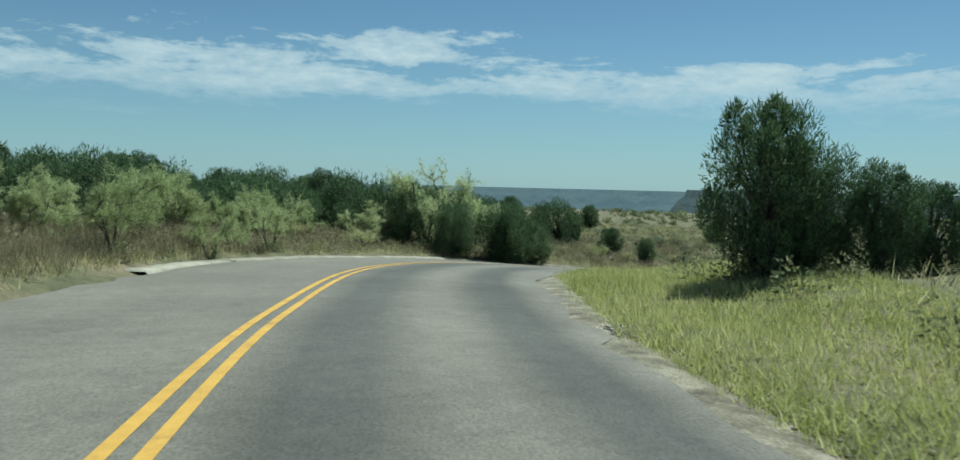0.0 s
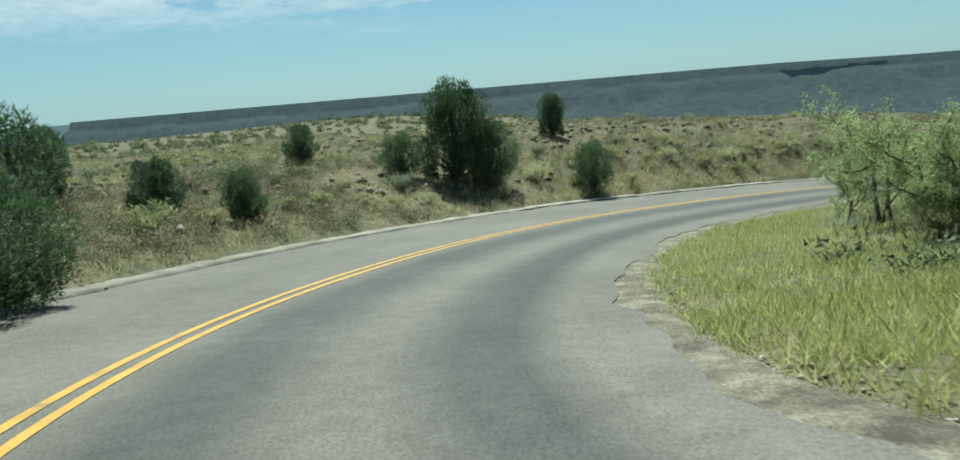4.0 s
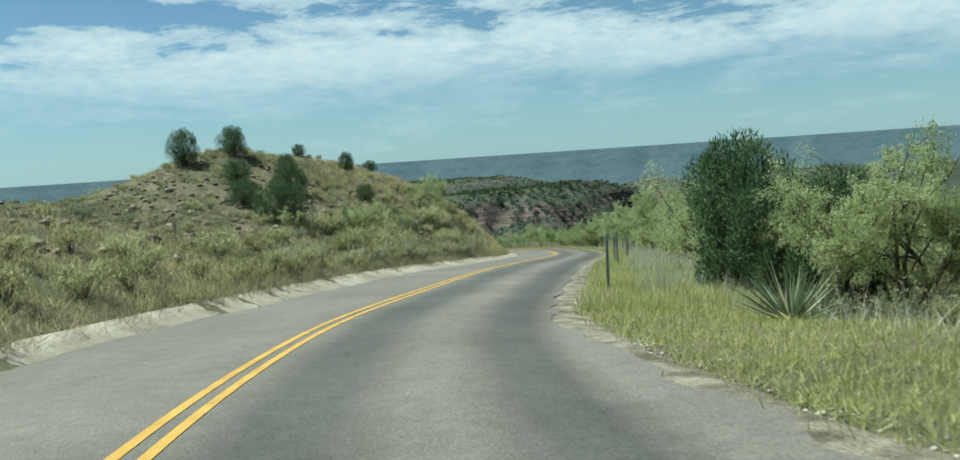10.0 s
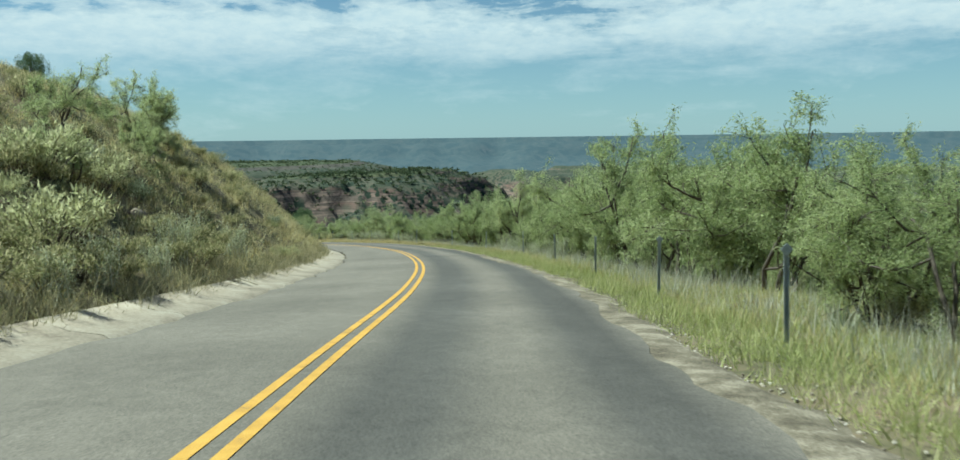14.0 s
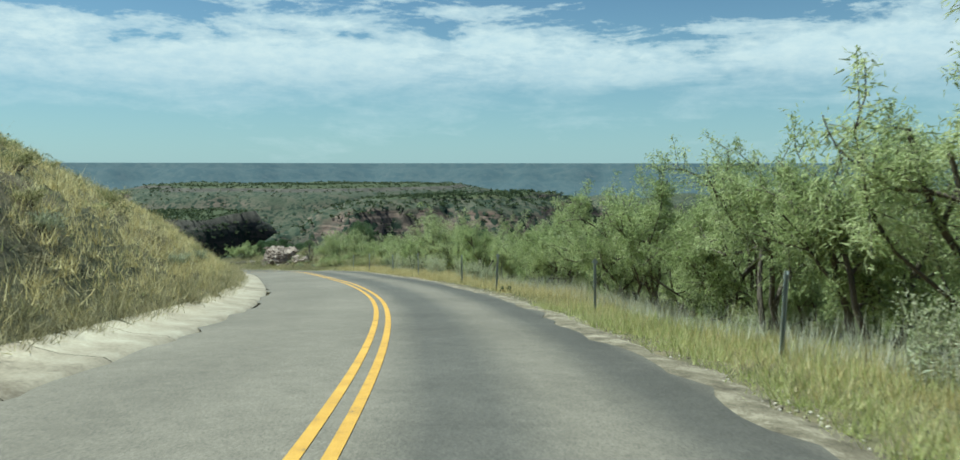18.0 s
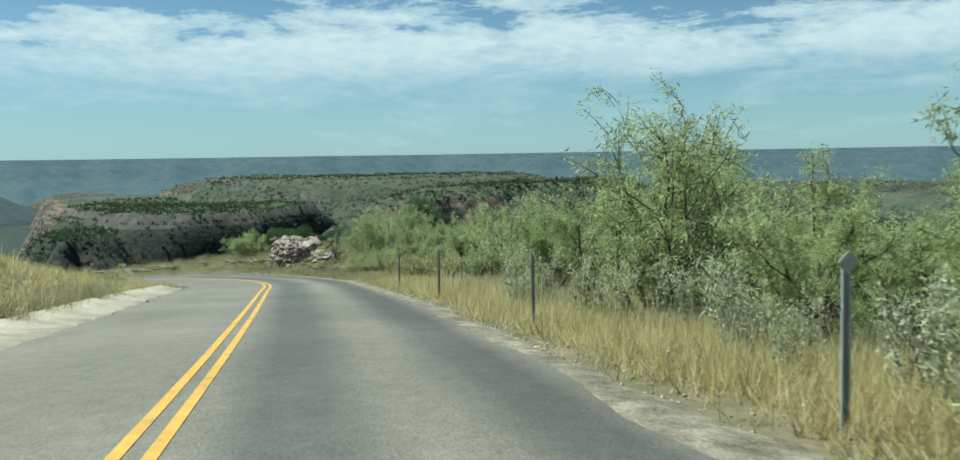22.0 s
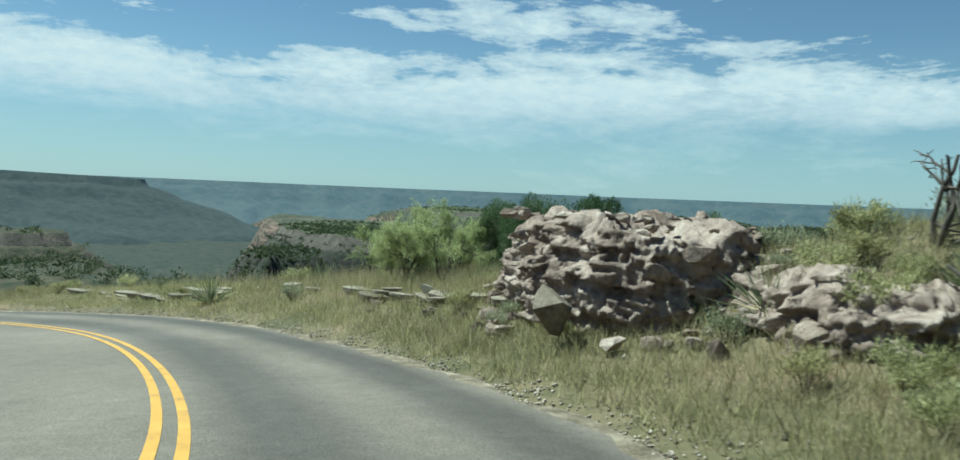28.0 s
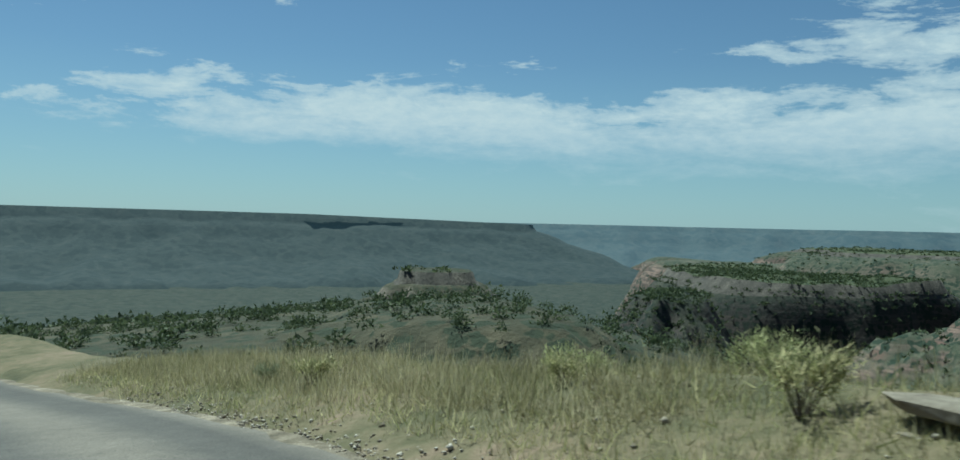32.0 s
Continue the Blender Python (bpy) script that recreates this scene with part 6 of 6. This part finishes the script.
# ---- grass ----
def grass(name, px, py, height, per, material, label, spread=0.12, lean=0.35, width=0.011):
    n = len(px)
    h = np.broadcast_to(height, n)
    z = ground_z(px, py)
    root = np.stack([px, py, z], -1)[:, None] + rng.normal(size=(n, per, 3)) * [spread, spread, 0]
    way = rng.normal(size=(n, per, 3)) * lean + [0, 0, 1.0]
    way[..., 2] = np.abs(way[..., 2])
    l = (h[:, None] * rng.uniform(0.55, 1.15, (n, per))).ravel()
    me = blades(root.reshape(-1, 3) - [0, 0, 0.03], way.reshape(-1, 3), l, width * rng.uniform(0.7, 1.5, len(l)), material, name, 0.12)
    return tagged(new(name, me), label, "grass", kind="stuff")


def verge(lo, hi):
    return lambda s: wright(s) + 0.5 + 0.25 * lattice(s, s * 0, 1.7, 61) + rng.uniform(0, 1, len(s)) ** 1.1 * (hi - lo) + lo


x, y = strip(12500, 44, 150, verge(0, 4.5))
grass("verge_grass", x, y, rng.uniform(0.10, 0.27, len(x)), 17, M_GRASS_LUSH, "short yellow-green verge grass", 0.13, 0.5, 0.014)
x, y = strip(9500, 134, 222, verge(0.1, 5))
grass("verge_grass", x, y, rng.uniform(0.15, 0.42, len(x)), 13, M_GRASS_GREEN, "tall yellow-green verge grass", 0.13, 0.4, 0.013)
x, y = strip(7500, 205, 276, verge(0.5, 5.5))
grass("golden_grass", x, y, rng.uniform(0.16, 0.46, len(x)) * np.where(np.interp(x, (120, 150), (0, 1)) > 0.5, 1.15, 0.75), 11, M_GRASS_GOLD, "tall golden dry grass", 0.13, 0.35, 0.012)
x, y = strip(1500, 150, 215, verge(1.2, 5.5))
grass("golden_grass", x, y, rng.uniform(0.25, 0.55, len(x)), 9, M_GRASS_GOLD, "patches of golden dry grass", 0.12, 0.35, 0.012)
x, y = strip(9500, 268, 330, verge(0.1, 8))
grass("dull_grass", x, y, rng.uniform(0.15, 0.45, len(x)), 9, M_GRASS_DULL, "dull green and straw-coloured grass", 0.13, 0.4, 0.012)
x, y = strip(4500, 286, 322, verge(0.3, 8))
grass("tan_grass", x, y, rng.uniform(0.15, 0.42, len(x)), 8, M_GRASS_TAN, "straw-coloured grass", 0.12, 0.4, 0.011)
x, y = strip(3600, 312, 350, verge(0.2, 3.0))
grass("tan_grass", x, y, rng.uniform(0.08, 0.24, len(x)), 9, M_GRASS_TAN, "pale grass between the slabs", 0.16, 0.3, 0.010)
x, y = strip(700, 316, 350, verge(3.4, 6))
grass("tan_grass", x, y, rng.uniform(0.5, 0.95, len(x)), 12, M_GRASS_TAN, "tall pale seeding grass by the ledge", 0.14, 0.28, 0.012)
x, y = strip(5200, 100, 290, lambda s: rng.uniform(8.5, 24, len(s)))
grass("dull_grass", x, y, rng.uniform(0.25, 0.6, len(x)), 8, M_GRASS_DULL, "rank grass below the trees", 0.16, 0.4, 0.014)


def bank(lo, hi):
    return lambda s: -(wleft(s) + np.where((s > 128) & (s < 286), gutter_w(s) + 0.3, 0.6) + lo + rng.uniform(0, 1, len(s)) ** 1.4 * (hi - lo))


x, y = strip(8500, 30, 100, bank(0.1, 20))
grass("dull_grass", x, y, rng.uniform(0.2, 0.5, len(x)), 9, M_GRASS_DULL, "brownish grass on the bank", 0.15, 0.45, 0.014)
x, y = strip(2600, 30, 130, bank(0.3, 16))
grass("golden_grass", x, y, rng.uniform(0.2, 0.5, len(x)), 8, M_GRASS_GOLD, "straw-coloured grass on the bank", 0.15, 0.45, 0.013)
x, y = strip(12000, 95, 186, bank(0, 24))
grass("dull_grass", x, y, rng.uniform(0.14, 0.42, len(x)), 9, M_GRASS_DULL, "sparse brownish grass on the rocky bank", 0.15, 0.5, 0.014)
x, y = strip(9000, 178, 290, bank(0, 15))
grass("golden_grass", x, y, rng.uniform(0.25, 0.5, len(x)) * (1 + 0.6 * np.clip(lattice(x, y, 1.6, 31), 0, 1)), 13, M_GRASS_GOLD, "dense golden grass on the hillside", 0.15, 0.45, 0.014)
x, y = strip(5200, 178, 290, bank(0, 14))
grass("dull_grass", x, y, rng.uniform(0.2, 0.5, len(x)), 8, M_GRASS_DULL, "dull green grass on the hillside", 0.15, 0.45, 0.014)
x, y = strip(4200, 172, 262, lambda s: -rng.uniform(14, 40, len(s)))
grass("golden_grass", x, y, rng.uniform(0.25, 0.55, len(x)), 8, M_GRASS_GOLD, "golden grass on the upper hillside", 0.25, 0.5, 0.02)
x, y = strip(3000, 285, 350, lambda s: -rng.uniform(4.6, 16, len(s)))
grass("dull_grass", x, y, rng.uniform(0.15, 0.4, len(x)), 8, M_GRASS_DULL, "dull grass inside the bend", 0.15, 0.45, 0.014)
x, y = strip(7000, 86, 178, bank(0.2, 22))
grass("golden_grass", x, y, rng.uniform(0.12, 0.34, len(x)), 7, M_SCRUB, "straw-coloured tufts on the rocky bank", 0.1, 0.55, 0.013)
x, y = strip(5000, 40, 110, lambda s: -rng.uniform(12, 45, len(s)))
grass("dull_grass", x, y, rng.uniform(0.2, 0.5, len(x)), 9, M_GRASS_DULL, "rough grass on the upland field", 0.3, 0.5, 0.022)
x, y = strip(6000, 30, 112, lambda s: rng.uniform(8.5, 48, len(s)))
grass("dull_grass", x, y, rng.uniform(0.2, 0.55, len(x)), 9, M_GRASS_DULL, "rough grass on the upland field", 0.3, 0.5, 0.022)
x, y = strip(5000, 84, 184, lambda s: -rng.uniform(6.5, 20, len(s)))
grass("golden_grass", x, y, rng.uniform(0.18, 0.42, len(x)), 9, M_SCRUB, "straw-coloured grass on the rocky bank", 0.16, 0.5, 0.014)
x, y = strip(700, 178, 285, bank(0.3, 14))
grass("golden_grass", x, y, rng.uniform(0.45, 0.85, len(x)), 34, M_GRASS_GOLD, "shaggy bunches of golden grass on the hillside", 0.11, 0.42, 0.014)
x, y = strip(3600, 238, 278, verge(0.2, 6.0))
grass("golden_grass", x, y, rng.uniform(0.3, 0.62, len(x)), 12, M_GRASS_GOLD, "lush golden grass along the last straight", 0.14, 0.35, 0.012)
x, y = strip(2600, 200, 262, verge(0.4, 4.5))
grass("dull_grass", x, y, rng.uniform(0.14, 0.4, len(x)), 10, M_GRASS_DULL, "greenish grass among the gold", 0.13, 0.45, 0.012)
x, y = strip(2600, 290, 313, lambda s: wright(s) + rng.uniform(0.6, 6.5, len(s)))
grass("tan_grass", x, y, rng.uniform(0.2, 0.5, len(x)), 13, M_GRASS_TAN, "rank olive grass below the outcrop", 0.14, 0.4, 0.012)
x, y = strip(700, 312, 322, lambda s: rng.uniform(6.2, 11, len(s)))
grass("tan_grass", x, y, rng.uniform(0.4, 0.8, len(x)), 12, M_GRASS_TAN, "tall seeding grass behind the ledge", 0.15, 0.3, 0.010)
x, y = strip(2600, 104, 160, bank(0.1, 5))
grass("dull_grass", x, y, rng.uniform(0.28, 0.6, len(x)), 13, M_GRASS_DULL, "rank grass along the gutter", 0.13, 0.45, 0.013)
x, y = strip(1800, 100, 180, bank(0.1, 6))
grass("golden_grass", x, y, rng.uniform(0.25, 0.6, len(x)), 12, M_GRASS_GOLD, "straw-coloured grass along the gutter", 0.13, 0.45, 0.012)
x, y = strip(2600, 320, 350, verge(0.2, 4.5))
grass("dull_grass", x, y, rng.uniform(0.12, 0.35, len(x)), 9, M_GRASS_DULL, "dull low grass before the ledge", 0.14, 0.45, 0.012)
x, y = strip(900, 334, 350, verge(0.8, 3.0))
grass("tan_grass", x, y, rng.uniform(0.3, 0.55, len(x)), 12, M_GRASS_TAN, "tall pale grass hiding the last slabs", 0.14, 0.32, 0.011)

x, y = strip(1300, 138, 236, lambda s: rng.uniform(5.8, 8.6, len(s)))
grass("bleached_stalks", x, y, rng.uniform(0.45, 1.0, len(x)), 11, M_STRAW, "bleached dry stalks below the mesquites", 0.13, 0.25, 0.011)
x, y = strip(420, 92, 140, lambda s: rng.uniform(7.2, 9.5, len(s)))
grass("bleached_stalks", x, y, rng.uniform(0.35, 0.8, len(x)), 11, M_STRAW, "bleached dry stalks before the bushes", 0.13, 0.3, 0.011)
x, y = strip(600, 236, 290, lambda s: rng.uniform(6.6, 9.2, len(s)))
grass("bleached_stalks", x, y, rng.uniform(0.4, 0.9, len(x)), 11, M_STRAW, "bleached dry stalks below the mesquites", 0.13, 0.25, 0.011)
x, y = strip(5000, 58, 108, lambda s: -rng.uniform(13, 42, len(s)))
grass("field_grass", x, y, rng.uniform(0.2, 0.4, len(x)), 9, M_GRASS_LUSH, "yellow-green grass of the upland field", 0.25, 0.45, 0.02)
x, y = strip(3400, 130, 272, lambda s: -(wleft(s) + gutter_w(s) * rng.uniform(0.86, 1.5, len(s))))
grass("gutter_grass", x, y, rng.uniform(0.3, 0.7, len(x)), 13, M_GRASS_TAN, "dry grass hanging over the gutter's edge", 0.12, 0.5, 0.012)
x, y = strip(4600, 38, 78, verge(0, 4.5))
grass("verge_grass", x, y, rng.uniform(0.12, 0.28, len(x)), 17, M_GRASS_LUSH, "short yellow-green verge grass", 0.13, 0.5, 0.014)
x, y = strip(1700, 46, 66, lambda s: -(wleft(s) + rng.uniform(0.9, 5.0, len(s))))
grass("brown_grass", x, y, rng.uniform(0.4, 0.8, len(x)), 13, M_SCRUB, "tall reddish-brown dry grass at the roadside", 0.14, 0.35, 0.012)
